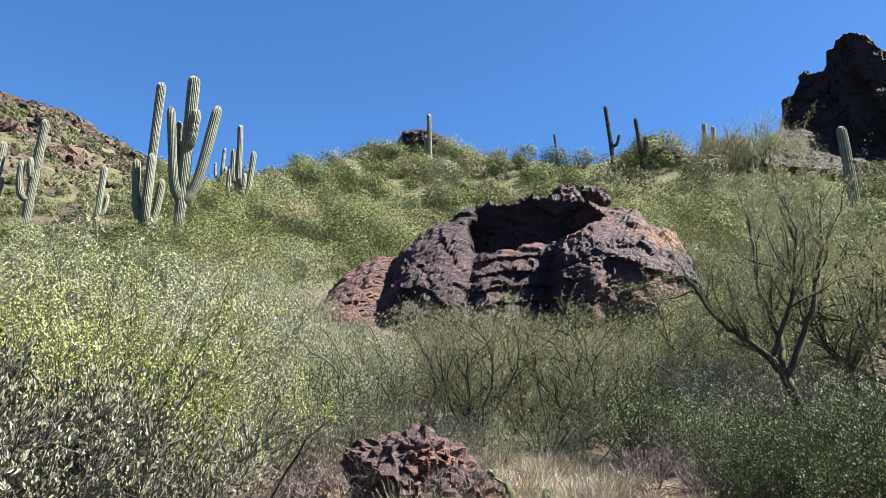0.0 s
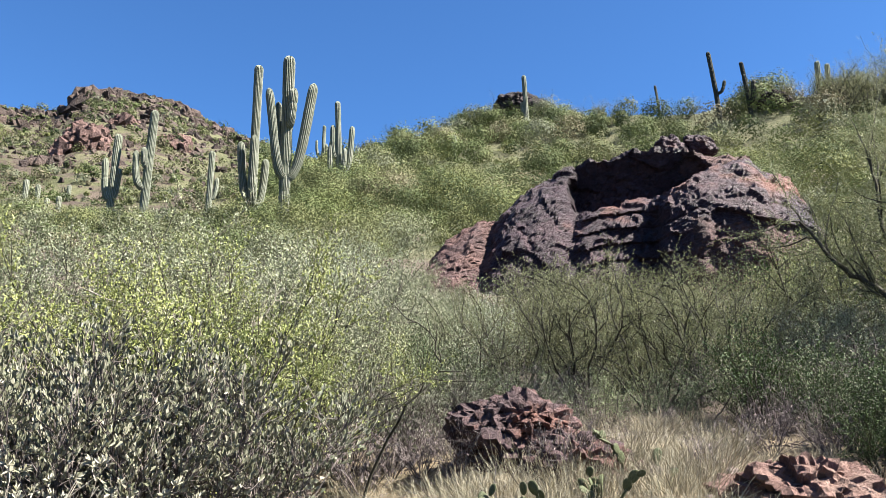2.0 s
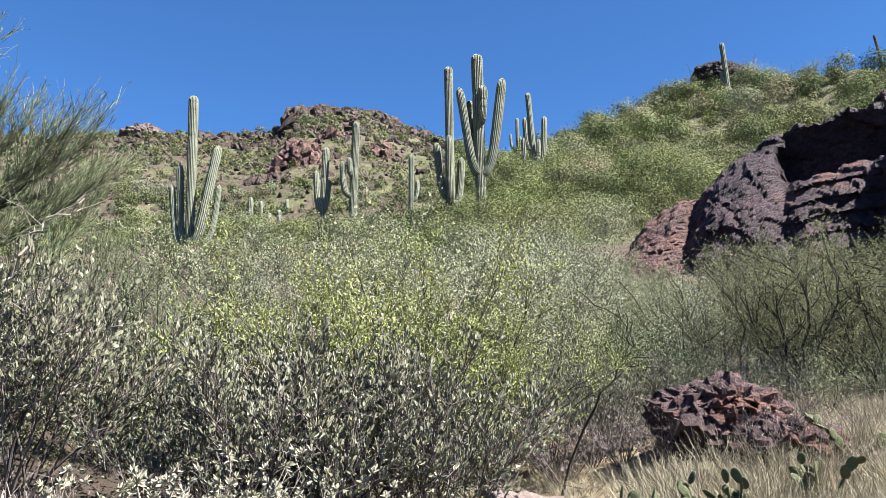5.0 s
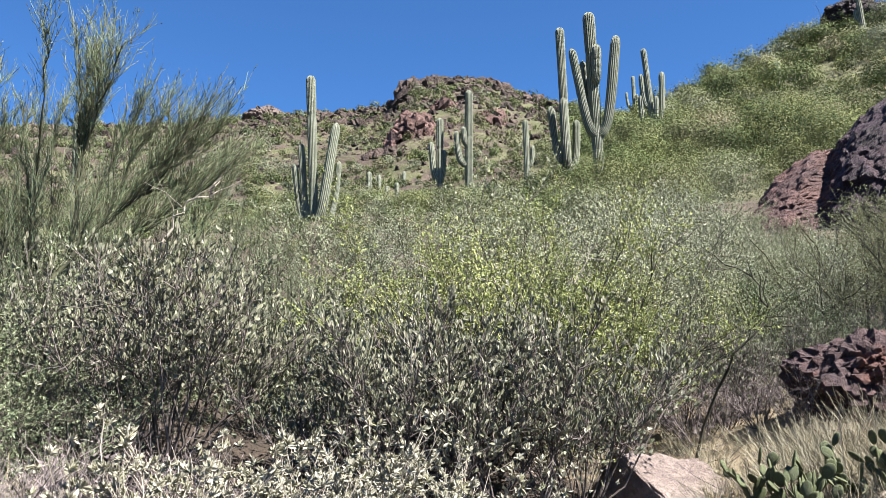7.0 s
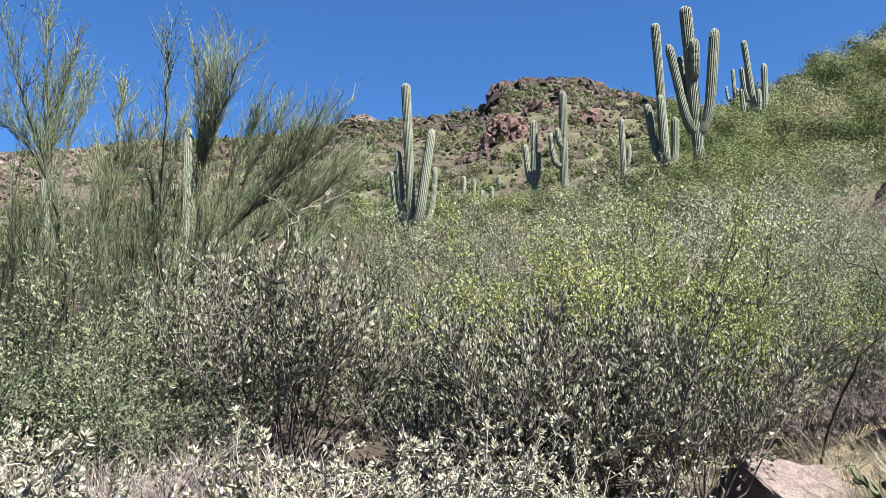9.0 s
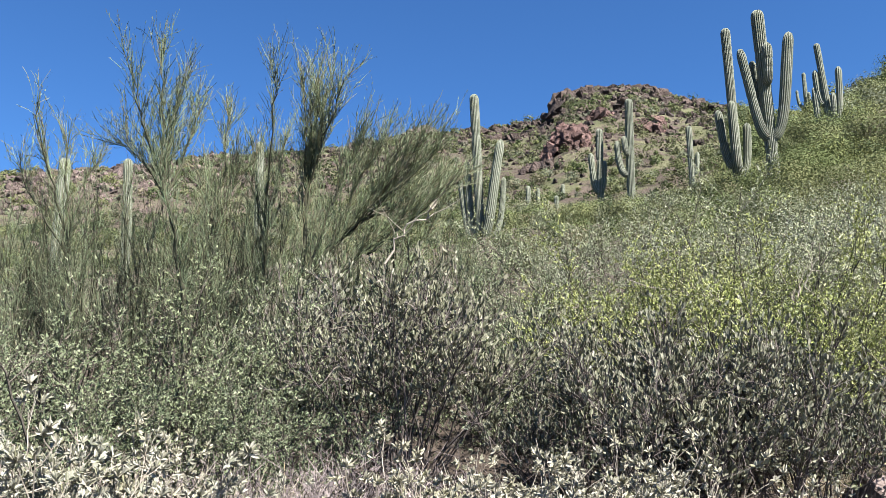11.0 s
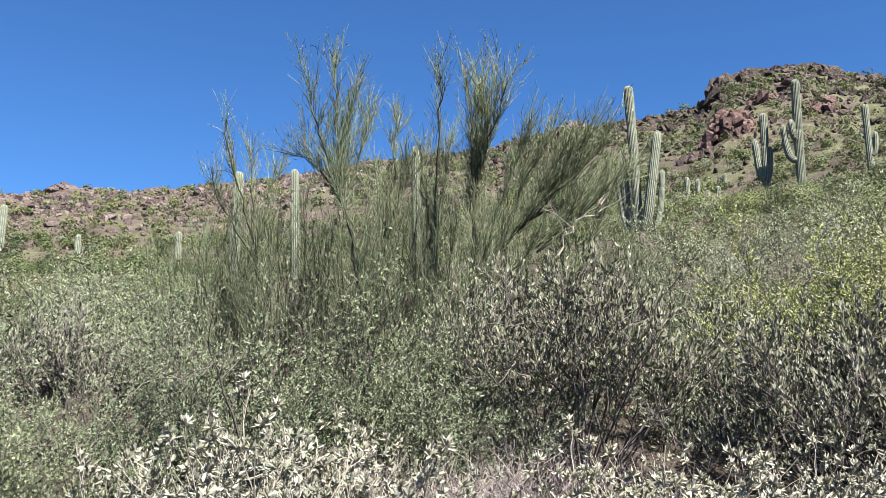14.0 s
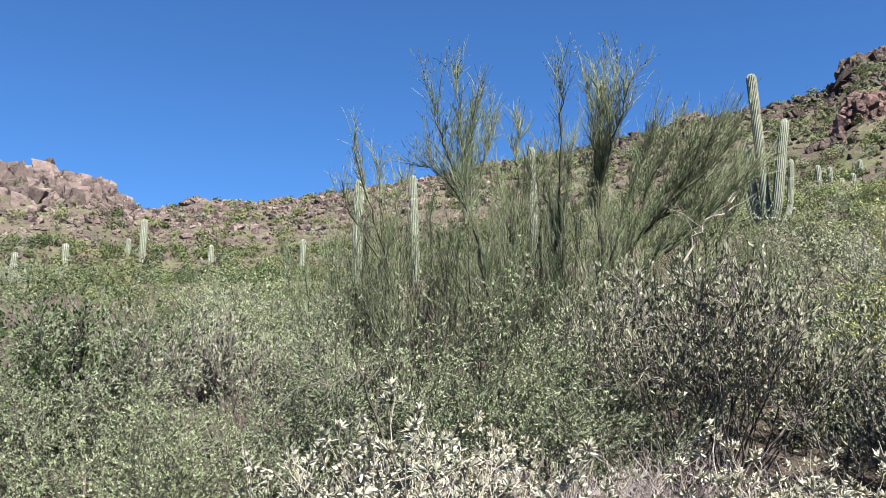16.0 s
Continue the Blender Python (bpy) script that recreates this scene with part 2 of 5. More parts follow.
L_BROOM = leaf_mat("broom_twig_green", [(0.105, 0.128, 0.070), (0.165, 0.205, 0.115), (0.25, 0.305, 0.185), (0.185, 0.15, 0.10), (0.21, 0.25, 0.15)], 0.10)
L_OLIVE = leaf_mat("olive_twig_leaf", [(0.20, 0.21, 0.105), (0.275, 0.285, 0.15), (0.36, 0.365, 0.215)], 0.28)
L_DARK = leaf_mat("dark_leaf", [(0.035, 0.065, 0.02), (0.065, 0.105, 0.035), (0.12, 0.165, 0.065)], 0.15)
def shrub_tone(name, c):
    """Far foliage: one tone to a shrub, with a slight play between its leaves."""
    return leaf_mat(name, [tuple(v * k for v in c) for k in (0.86, 1.0, 1.14)], 0.22, 0.8)


T_FAR = [shrub_tone("far_olive", (0.175, 0.188, 0.085)), shrub_tone("far_green", (0.142, 0.175, 0.068)), shrub_tone("far_silver", (0.225, 0.24, 0.16)),
         shrub_tone("far_dark", (0.068, 0.09, 0.036)), shrub_tone("far_yellow", (0.20, 0.218, 0.082)), shrub_tone("far_dry", (0.23, 0.205, 0.13))]
L_STRAW = leaf_mat("dry_straw", [(0.32, 0.27, 0.18), (0.46, 0.40, 0.29), (0.58, 0.53, 0.41), (0.24, 0.19, 0.125)], 0.10, 0.7)

# ---- mesh tools ----
class Build:
    """Collects points and faces and makes one mesh of them."""

    def __init__(self):
        self.v, self.f, self.m, self.n = [], [], [], 0

    def add(self, verts, faces, mat=0):
        verts, faces = np.asarray(verts, dtype=np.float64).reshape(-1, 3), np.asarray(faces, dtype=np.int64)
        self.v.append(verts)
        self.f.append(faces + self.n)
        self.m.append(np.full(len(faces), mat) if np.isscalar(mat) else np.asarray(mat))
        self.n += len(verts)

    def tube(self, pts, radii, sides=4, mat=0):
        pts = np.asarray(pts, dtype=np.float64)
        n = len(pts)
        d = np.gradient(pts, axis=0)
        d /= np.linalg.norm(d, axis=1)[:, None] + 1e-12
        ref = np.array((0.0, 0.0, 1.0)) if abs(d[:, 2]).mean() < 0.8 else np.array((1.0, 0.0, 0.0))
        a = np.cross(d, ref)
        a /= np.linalg.norm(a, axis=1)[:, None] + 1e-12
        b = np.cross(d, a)
        th = np.arange(sides) * 2 * np.pi / sides
        r = np.broadcast_to(np.asarray(radii, dtype=np.float64), (n,))[:, None, None]
        v = pts[:, None] + r * (a[:, None] * np.cos(th)[None, :, None] + b[:, None] * np.sin(th)[None, :, None])
        i = np.arange(n - 1)[:, None] * sides + np.arange(sides)[None]
        j = np.arange(n - 1)[:, None] * sides + (np.arange(sides)[None] + 1) % sides
        self.add(v, np.stack([i, j, j + sides, i + sides], -1).reshape(-1, 4), mat)

    def leaves(self, base, axis, length, width, rng, fold=0.25, hexed=False, mat=0, tri=False, facing=None):
        """A leaf at each base point along its axis: a folded lozenge, or a six-cornered oval; facing turns its flat side."""
        n = len(base)
        if not n:
            return
        if facing is not None:
            axis = np.cross(facing, rng.normal(size=(n, 3)))
        axis = axis / (np.linalg.norm(axis, axis=1)[:, None] + 1e-9)
        rnd = rng.normal(size=(n, 3))
        side = np.cross(axis, rnd if facing is None else facing)
        side /= np.linalg.norm(side, axis=1)[:, None] + 1e-9
        nor = np.cross(axis, side)
        L = (np.broadcast_to(length, (n,)) * rng.uniform(0.7, 1.25, n))[:, None]
        W = (np.broadcast_to(width, (n,)) * rng.uniform(0.75, 1.2, n))[:, None]
        k = np.arange(n)[:, None]
        if hexed:
            v = np.stack([base, base + axis * L * 0.30 + side * W * 0.42 + nor * W * fold, base + axis * L * 0.72 + side * W * 0.40 + nor * W * fold,
                          base + axis * L, base + axis * L * 0.72 - side * W * 0.40 + nor * W * fold, base + axis * L * 0.30 - side * W * 0.42 + nor * W * fold], 1)
            f = np.concatenate([k * 6 + np.array([[0, 1, 2, 3]]), k * 6 + np.array([[0, 3, 4, 5]])])
        elif tri:
            v = np.stack([base - side * W * 0.45, base + side * W * 0.45 + nor * W * fold, base + axis * L], 1)
            f = k * 3 + np.array([[0, 1, 2]])
        else:
            v = np.stack([base, base + axis * L * 0.5 + side * W * 0.5 + nor * W * fold, base + axis * L, base + axis * L * 0.5 - side * W * 0.5], 1)
            f = k * 4 + np.array([[0, 1, 2, 3]])
        self.add(v, f, mat)

    def mesh(self, name, mats, smooth=False):
        me = bpy.data.meshes.new(name)
        v = np.concatenate(self.v)
        counts = np.concatenate([np.full(len(f), f.shape[1]) for f in self.f])
        loops = np.concatenate([f.ravel() for f in self.f])
        me.vertices.add(len(v))
        me.vertices.foreach_set("co", v.astype(np.float32).ravel())
        me.loops.add(len(loops))
        me.loops.foreach_set("vertex_index", loops.astype(np.int32))
        me.polygons.add(len(counts))
        me.polygons.foreach_set("loop_start", np.concatenate([[0], np.cumsum(counts)[:-1]]).astype(np.int32))
        me.polygons.foreach_set("material_index", np.concatenate(self.m).astype(np.int32))
        me.polygons.foreach_set("use_smooth", np.full(len(counts), smooth))
        for mt in mats:
            me.materials.append(mt)
        me.update(calc_edges=True)
        me.validate()
        return me


def thing(name, label, category, group="", kind="", at=None):
    return tagged(place(new(name), at), label, category, group, kind)


def place(ob, m):
    if m is not None:
        ob.matrix_basis = m
    return ob


def part(name, build, mats, parent, label="", smooth=False):
    ob = new(name, build.mesh(name, mats if isinstance(mats, list) else [mats], smooth))
    ob.parent = parent
    return tagged(ob, label)


def solid(name, build, mats, label, category, group="", kind="", at=None, smooth=False):
    ob = new(name, build.mesh(name, mats if isinstance(mats, list) else [mats], smooth))
    return tagged(place(ob, at), label, category, group, kind)


def fbm(p, octaves=4):
    return noise.fractal(p, 1.0, 2.0, octaves)


def polar(az, r):
    a = radians(az)
    return -r * math.sin(a), r * math.cos(a)


# ---- ground: a hillside that climbs from the trail to two crests ----
AZ_NEAR = np.array([-180, -110, -75, -45, -28, -15, 0, 15, 40, 75, 110, 180.0])
Z_2 = np.array([-0.35, 0.10, 0.55, 0.60, 0.60, 0.60, 0.75, 0.95, 0.95, 0.85, 0.1, -0.35])
Z_5 = np.array([-0.8, 0.2, 1.25, 1.40, 1.42, 1.05, 1.20, 1.45, 1.40, 1.25, 0.2, -0.8])
Z_9 = np.array([-1.5, 0.4, 2.15, 2.20, 2.20, 2.05, 2.20, 2.40, 2.30, 2.1, 0.4, -1.5])
AZ_MID = np.array([-180, -120, -90, -53, -35, -15, -5, 0, 8, 20, 40, 60, 90, 120, 180.0])
Z_25 = np.array([-4, -1, 5.0, 7.0, 6.4, 7.2, 7.0, 7.0, 6.9, 6.2, 5.2, 4.7, 3.5, -1, -4])
Z_50 = np.array([-7, -2, 11, 17.5, 16.6, 16.2, 13.8, 13.2, 13.2, 12.0, 9.8, 8.8, 6.0, -2, -7])
AZ_CREST = np.array([-180, -120, -95, -75, -60, -54, -47, -39, -31, -24.5, -20, -16, -13, -9, -6.8, -4.8, -2.5, 0.5, 2.4, 3.0, 4.3, 7.6, 13, 19, 24.5, 33, 38, 42, 45.6, 49.4, 51, 51.8, 53.7, 55, 58, 60, 72, 100, 130, 180.0])
R_CREST = np.array([110, 100, 80, 70, 72, 70, 66, 66, 80, 85, 85, 86, 92, 128, 129, 130, 130, 130, 128, 132, 140, 145, 150, 158, 162, 166, 170, 174, 178, 184, 185, 180, 172, 168, 166, 165, 165, 150, 120, 110.0])
E_CREST = np.array([-5, -2, 10, 17, 19.3, 21.2, 21.9, 21.5, 22.1, 21.5, 20.4, 18.7, 17.8, 19.5, 20.1, 21.1, 21.5, 21.5, 21.1, 19.8, 19.5, 19.3, 18.7, 17.9, 17.3, 15.8, 14.8, 14.0, 14.0, 13.4, 12.9, 13.3, 14.1, 14.5, 14.6, 14.3, 13, 6, -3, -5.0])


def column(az):
    """Heights along one heading: distances and heights from the trail outward."""
    rc = float(np.interp(az, AZ_CREST, R_CREST))
    zc = 1.6 + rc * math.tan(radians(float(np.interp(az, AZ_CREST, E_CREST))))
    r = [0, 1.0, 2.5, 5, 9, 25, 50, rc, rc + 25, rc + 160, 1500, 6000]
    z = [0, 0.05] + [float(np.interp(az, AZ_NEAR, t)) for t in (Z_2, Z_5, Z_9)] + [float(np.interp(az, AZ_MID, t)) for t in (Z_25, Z_50)]
    z += [zc, zc - 4, zc - 45 if zc > 20 else zc - 10, -30, -60]
    return r, z


AZ_TABLE = np.arange(-180, 180.1, 0.5)
R_TABLE = np.concatenate([[0.0], np.geomspace(0.5, 6000, 240)])
_tab = np.array([np.interp(R_TABLE, *column(a)) for a in AZ_TABLE])
_ker = np.array([1, 2, 3, 2, 1.0]) / 9
Z_TABLE = np.stack([np.convolve(np.pad(_tab[:, j], 2, mode="wrap"), _ker, "valid") for j in range(_tab.shape[1])], 1)


def ground_smooth(x, y):
    az, r = math.degrees(math.atan2(-x, y)), math.hypot(x, y)
    i = (az + 180) * 2
    i0 = min(int(i), len(AZ_TABLE) - 2)
    f = i - i0
    return (1 - f) * np.interp(r, R_TABLE, Z_TABLE[i0]) + f * np.interp(r, R_TABLE, Z_TABLE[i0 + 1])


def ground_z(x, y):
    r = math.hypot(x, y)
    rough = min(r / 40.0, 1.0)
    z = float(ground_smooth(x, y))
    z += fbm(Vector((x * 0.9, y * 0.9, 3.0))) * 0.05 * min(r / 2.0, 1.0)
    z += fbm(Vector((x * 0.13, y * 0.13, 7.0))) * 0.55 * rough
    if r > 45:
        far = min((r - 45) / 50.0, 1.0)
        z += (0.5 - abs(fbm(Vector((x * 0.055, y * 0.055, 1.0))))) * 1.6 * far + fbm(Vector((x * 0.3, y * 0.3, 9.0))) * 0.5 * far
    return z


def on_ground(az, r, turn=0.0, sink=0.0, scale=1.0, lean=(0.0, 0.0)):
    x, y = polar(az, r)
    return pose(x, y, ground_z(x, y) - sink, lean[0], lean[1], turn) @ Matrix.Scale(scale, 4)


def build_ground():
    azs = np.concatenate([np.arange(-180, -82, 4.0), np.arange(-82, 78, 0.7), np.arange(78, 180, 4.0)])
    rs = np.concatenate([np.geomspace(0.5, 12, 46), np.geomspace(12.6, 230, 120), np.geomspace(245, 5500, 26)])
    b = Build()
    v = [(0, 0, ground_z(0, 0))]
    for a in azs:
        for r in rs:
            x, y = polar(a, r)
            v.append((x, y, ground_z(x, y)))
    na, nr = len(azs), len(rs)
    f = []
    for i in range(na):
        i2 = (i + 1) % na
        for j in range(nr - 1):
            f.append((1 + i * nr + j, 1 + i * nr + j + 1, 1 + i2 * nr + j + 1, 1 + i2 * nr + j))
    b.add(v, f)
    hub = [(0, 1 + i * nr, 1 + ((i + 1) % na) * nr) for i in range(na)]
    b.add(np.zeros((0, 3)), np.array(hub) - b.n)
    return b


solid("ground", build_ground(), M_GROUND, "stony brown desert hillside soil with sparse dry growth", "ground", kind="structure", smooth=True)


# ---- rocks ----
_ico = {}


def ico(sub):
    if sub not in _ico:
        bm = bmesh.new()
        bmesh.ops.create_icosphere(bm, subdivisions=sub, radius=1.0)
        _ico[sub] = (np.array([v.co[:] for v in bm.verts]), np.array([[v.index for v in f.verts] for f in bm.faces]))
        bm.free()
    return _ico[sub]


def rock_shape(lobes, sub, seed, coarse=(0.6, 0.35), blocks=(1.6, 0.12), fine=(3.0, 0.06)):
    """A rock mass round its own origin: joined lobes (centre, half axes), broken by blocks."""
    d, faces = ico(sub)
    r = np.zeros(len(d))
    for c, a in lobes:
        c, a = np.array(c), np.array(a)
        da, ca = d / a, c / a
        A, B, C = (da * da).sum(1), -2 * (da * ca).sum(1), (ca * ca).sum() - 1
        disc = B * B - 4 * A * C
        t = np.where(disc > 0, (-B + np.sqrt(np.maximum(disc, 0))) / (2 * A), 0)
        r = np.maximum(r, t)
    r = np.maximum(r, 0.05)
    off = Vector((seed * 13.7, seed * 5.1, seed * 9.3))
    out = np.empty_like(d)
    for i in range(len(d)):
        p = Vector(d[i] * r[i])
        q = p + off
        k = r[i] + coarse[1] * fbm(q * coarse[0], 3)
        w = q + noise.noise_vector(q * blocks[0] * 0.8) * (0.22 / blocks[0])
        w = Vector((w.x, w.y, w.z * 1.7 + w.x * 0.4))
        for f_, amp in ((0.75, 1.0), (2.1, 0.45), (5.2, 0.22)):
            dist, feet = noise.voronoi(w * blocks[0] * f_)
            slope = noise.noise_vector(feet[0] * 2.9).dot(w * blocks[0] * f_ - feet[0])
            k += amp * blocks[1] * (1.0 * noise.noise(feet[0] * 3.7) + 1.5 * slope - 0.12 * math.exp(-(dist[1] - dist[0]) * 14.0))
        k += fine[1] * fbm(q * fine[0], 4)
        out[i] = d[i] * max(k, 0.04)
    b = Build()
    b.add(out, faces)
    return b


def crackle(q, scale, amp):
    """How far a broken rock face stands out at q: flat tilted blocks at three sizes, with cracks between them."""
    w = q + noise.noise_vector(q * scale * 0.8) * (0.22 / scale)
    w = Vector((w.x, w.y, w.z * 1.15 + w.x * 0.3))
    k = 0.0
    for f_, part_amp in ((0.6, 0.8), (1.7, 0.6), (4.6, 0.28)):
        dist, feet = noise.voronoi(w * scale * f_)
        slope = noise.noise_vector(feet[0] * 2.9).dot(w * scale * f_ - feet[0])
        k += part_amp * amp * (noise.noise(feet[0] * 3.7) + 1.5 * slope - 0.25 * math.exp(-(dist[1] - dist[0]) * 14.0))
    return k


def rock_face(xs, top, foot, front, back, rows, scale, amp, seed, tone, cuts):
    """A cliff seen from its front: columns along xs that rise from foot to top(x), stand at front(x, z, rise), and fold back over the top."""
    over = 26
    off = Vector((seed * 13.7, seed * 5.1, seed * 9.3))
    p = np.empty((len(xs), rows + over, 3))
    for i, x in enumerate(xs):
        zt = top(x)
        for j in range(rows):
            u = j / (rows - 1)
            z = foot + (zt - foot) * u
            p[i, j] = x, front(x, z, u), z
        for j in range(over):
            u = (j + 1) / over
            p[i, rows + j] = x, p[i, rows - 1, 1] + back * u, zt + 0.12 * math.sin(u * 3.1) - 1.6 * u ** 3
    n = np.cross(np.gradient(p, axis=0), np.gradient(p, axis=1))
    n /= np.linalg.norm(n, axis=2)[..., None] + 1e-9
    flat, fn = p.reshape(-1, 3), n.reshape(-1, 3)
    out = np.array([v + m * crackle(Vector(v) + off, scale, amp) for v, m in zip(flat, fn)])
    nr = rows + over
    i, j = np.meshgrid(np.arange(len(xs) - 1), np.arange(nr - 1), indexing="ij")
    a = (i * nr + j).ravel()
    f = np.stack([a, a + nr, a + nr + 1, a + 1], 1)
    tones, mid = np.array([tone(*flat[k]) for k in a]), flat[a]
    made = []
    for keep in [c(mid) for c in cuts]:
        used, idx = np.unique(f[keep], return_inverse=True)
        b = Build()
        b.add(out[used], idx.reshape(-1, 4), tones[keep])
        made.append(b)
    return made


def ease(v, width):
    v = min(max(v / width + 0.5, 0.0), 1.0)
    return v * v * (3 - 2 * v)


# great purple outcrop: bosses round a shaded hollow under a brow
ox, oy = polar(-34.6, 18.5)
OUT_TOP = np.array([(-4.7, -2.6), (-4.3, -1.5), (-4.0, -0.6), (-3.7, -0.05), (-2.7, 0.42), (-2.0, 1.05), (-1.2, 1.52), (-0.5, 1.84), (0.8, 2.02), (2.1, 1.96), (3.15, 1.78), (3.4, 1.2), (4.0, 0.95), (4.3, 0.4), (4.7, -1.0), (5.2, -2.4)])


def outcrop_top(x):
    return float(np.interp(x, OUT_TOP[:, 0], OUT_TOP[:, 1])) + 0.10 * fbm(Vector((x * 2.3, 4.0, 1.0)), 3)


def outcrop_front(x, z, u):
    wob = 0.16 * fbm(Vector((x * 1.3, 2.0, z * 1.3)), 3)
    y = -2.1 + 2.9 * max(u, 0.0) ** 2.0
    # rounded boss to the left of the alcove
    y -= 0.30 * max(0.0, 1 - ((x + 1.65) / 1.0) ** 2) * max(0.0, 1 - ((z + 0.1) / 1.5) ** 2)
    # gully between ramp and boss
    y += 0.28 * math.exp(-((x + 2.6 - 0.12 * z + wob) / 0.16) ** 2)
    y -= 0.55 * ease(-2.75 - x, 0.5)
    # stepped ledges under the alcove
    mid = ease(x + 0.45 + wob, 0.4) * ease(1.3 - x, 0.4) * ease(0.30 - z, 0.2)
    y += mid * (-0.18 + 0.10 * ((z * 2.6 + 0.5 * fbm(Vector((x * 0.9, 8.0, 0.0)), 2)) % 1.0))
    # great leaning slab to the right, with a crease under it
    line = 0.50 + 0.68 * (x - 1.47) + wob
    slab = ease(line - z, 0.10) * ease(x - 1.15 + wob, 0.35)
    y -= slab * (0.55 + 0.65 * max(0.0, 1 - ((x - 2.7) / 1.7) ** 2) * max(0.0, 1 - ((z + 0.2) / 1.6) ** 2))
    y += 0.16 * ease(-0.42 - 0.20 * (x - 2.6) + wob - z, 0.08) * ease(x - 1.9 + wob, 0.3)
    # deep alcove that runs up to the brow
    low = float(np.interp(x, (-0.8, -0.2, 0.55, 1.47, 2.6), (0.30, 0.17, 0.40, 0.50, 1.27)))
    brow = float(np.interp(x, (-0.8, 1.9, 2.2, 2.6), (3.0, 3.0, 1.62, 1.27)))
    alc = ease(z - low + 0.5 * wob, 0.10) * ease(brow + 0.4 * wob - z, 0.08) * ease(x + 0.74 + 0.8 * wob, 0.14) * ease(2.60 - x, 0.12)
    return y + alc * (1.45 - 0.42 * (z - 0.3) - 0.10 * (x - 1.0) - y)


def outcrop_tone(x, y, z):
    n = 0.35 * fbm(Vector((x, y, z)) * 0.9, 3)
    return int(x < -2.55 + n or (x > 1.9 + n and z > 1.42 + n) or (x > 1.6 + n and z < -0.62 - 0.22 * (x - 2.6) + n))


outcrop = thing("rock_outcrop", "massive purple volcanic outcrop with a deep shaded alcove", "rock", at=pose(ox, oy, 6.25, 0, 0, -34.6))
OUT_PARTS = ["foot_ramp", "boss", "alcove", "slab"]
OUT_CUTS = [lambda p: p[:, 0] < -2.6, lambda p: (p[:, 0] >= -2.6) & (p[:, 0] < -0.74), lambda p: (p[:, 0] >= -0.74) & (p[:, 0] < 1.5), lambda p: p[:, 0] >= 1.5]
for part_name, rock in zip(OUT_PARTS, rock_face(np.linspace(-4.7, 5.2, 190), outcrop_top, -3.4, outcrop_front, 3.4, 150, 1.7, 0.105, 3, outcrop_tone, OUT_CUTS)):
    part(part_name, rock, [M_BOULDER, M_FOOT], outcrop)

# crag on the skyline
cx, cy = polar(-58.1, 69)
CRAG_TOP = np.array([(-11, -8), (-5.2, -4.6), (-4.4, -3.0), (-4.3, 1.5), (-3.45, 1.75), (-3.35, 2.3), (-2.7, 3.8), (-0.7, 4.2), (-0.6, 5.5), (-0.1, 5.9), (0.0, 6.7), (2.1, 6.4), (2.4, 5.6), (3.6, 4.0), (6, 3.4), (9, 2.0), (13, -3)])


def crag_top(x):
    return float(np.interp(x, CRAG_TOP[:, 0], CRAG_TOP[:, 1])) + 0.35 * fbm(Vector((x * 0.9, 9.0, 2.0)), 3)


def crag_front(x, z, u):
    wob = 0.5 * fbm(Vector((x * 0.5, 5.0, z * 0.5)), 3)
    y = -1.0 + 0.10 * (z + 4) + 0.5 * u ** 3
    y -= 1.1 * ease(-2.2 + wob - x, 0.25) * ease(1.3 - z, 0.4)           # pillar at the edge
    y -= 1.0 * ease(x - 2.2 + 0.25 * z + wob, 0.4)                        # bright right-hand buttress
    y -= 0.9 * ease(0.1 + 0.1 * wob - z, 0.15) * ease(x - 0.4, 0.5)       # shelf
    drop = -1.7 - 0.62 * (x + 3.2) + wob - z
    if drop > 0:
        y -= 1.3 * drop                                                   # broken ramp at the foot
    return y


crag = thing("rock_crag", "dark jagged volcanic crag on the skyline", "rock", at=pose(cx, cy, 31.6, 0, 0, -58.1))
CRAG_CUTS = [lambda p: p[:, 0] < -2.2, lambda p: (p[:, 0] >= -2.2) & (p[:, 0] < 2.4), lambda p: p[:, 0] >= 2.4]
for part_name, rock in zip(["pillar", "tower", "buttress"], rock_face(np.linspace(-4.9, 13, 130), crag_top, -9.0, crag_front, 7.0, 120, 0.6, 0.42, 7, lambda x, y, z: 0, CRAG_CUTS)):
    part(part_name, rock, M_CRAG, crag)

# outcrops on the hills: name, label, material, az, r, lift, half axes, seed
HILL_ROCKS = [
    ("rock_knoll", "dark rocky knoll with shrubs on the skyline", M_CRAG, -28.6, 80, 1.3, (2.6, 2.0, 1.5), 41),
    ("rock_knoll", "dark rock ledge below the knoll", M_CRAG, -27.3, 80, 0.0, (2.4, 1.6, 0.9), 42),
    ("ridge_ledge", "tan rock ledge on the ridge", M_RIDGE, 51.2, 140, 0.1, (4.4, 2.8, 1.3), 86),
    ("ridge_ledge", "tan rock ledge on the ridge", M_RIDGE, 47.5, 168, 0.4, (3.2, 2.6, 1.3), 87),
    ("ridge_ledge", "tan rock ledge on the ridge", M_RIDGE, 41.5, 160, 0.2, (4.0, 2.8, 1.2), 88),
    ("ridge_ledge", "tan rock ledge on the ridge", M_RIDGE, 46.0, 150, -0.5, (6.0, 3.5, 1.5), 52),
    ("ridge_ledge", "tan rock ledge on the ridge", M_RIDGE, 12.5, 146, 0.2, (3.6, 3.0, 1.6), 53),
    ("crag_boulder", "dark boulder on the slope under the crag", M_CRAG, -46.3, 61, 0.4, (1.1, 1.0, 0.7), 54),
]
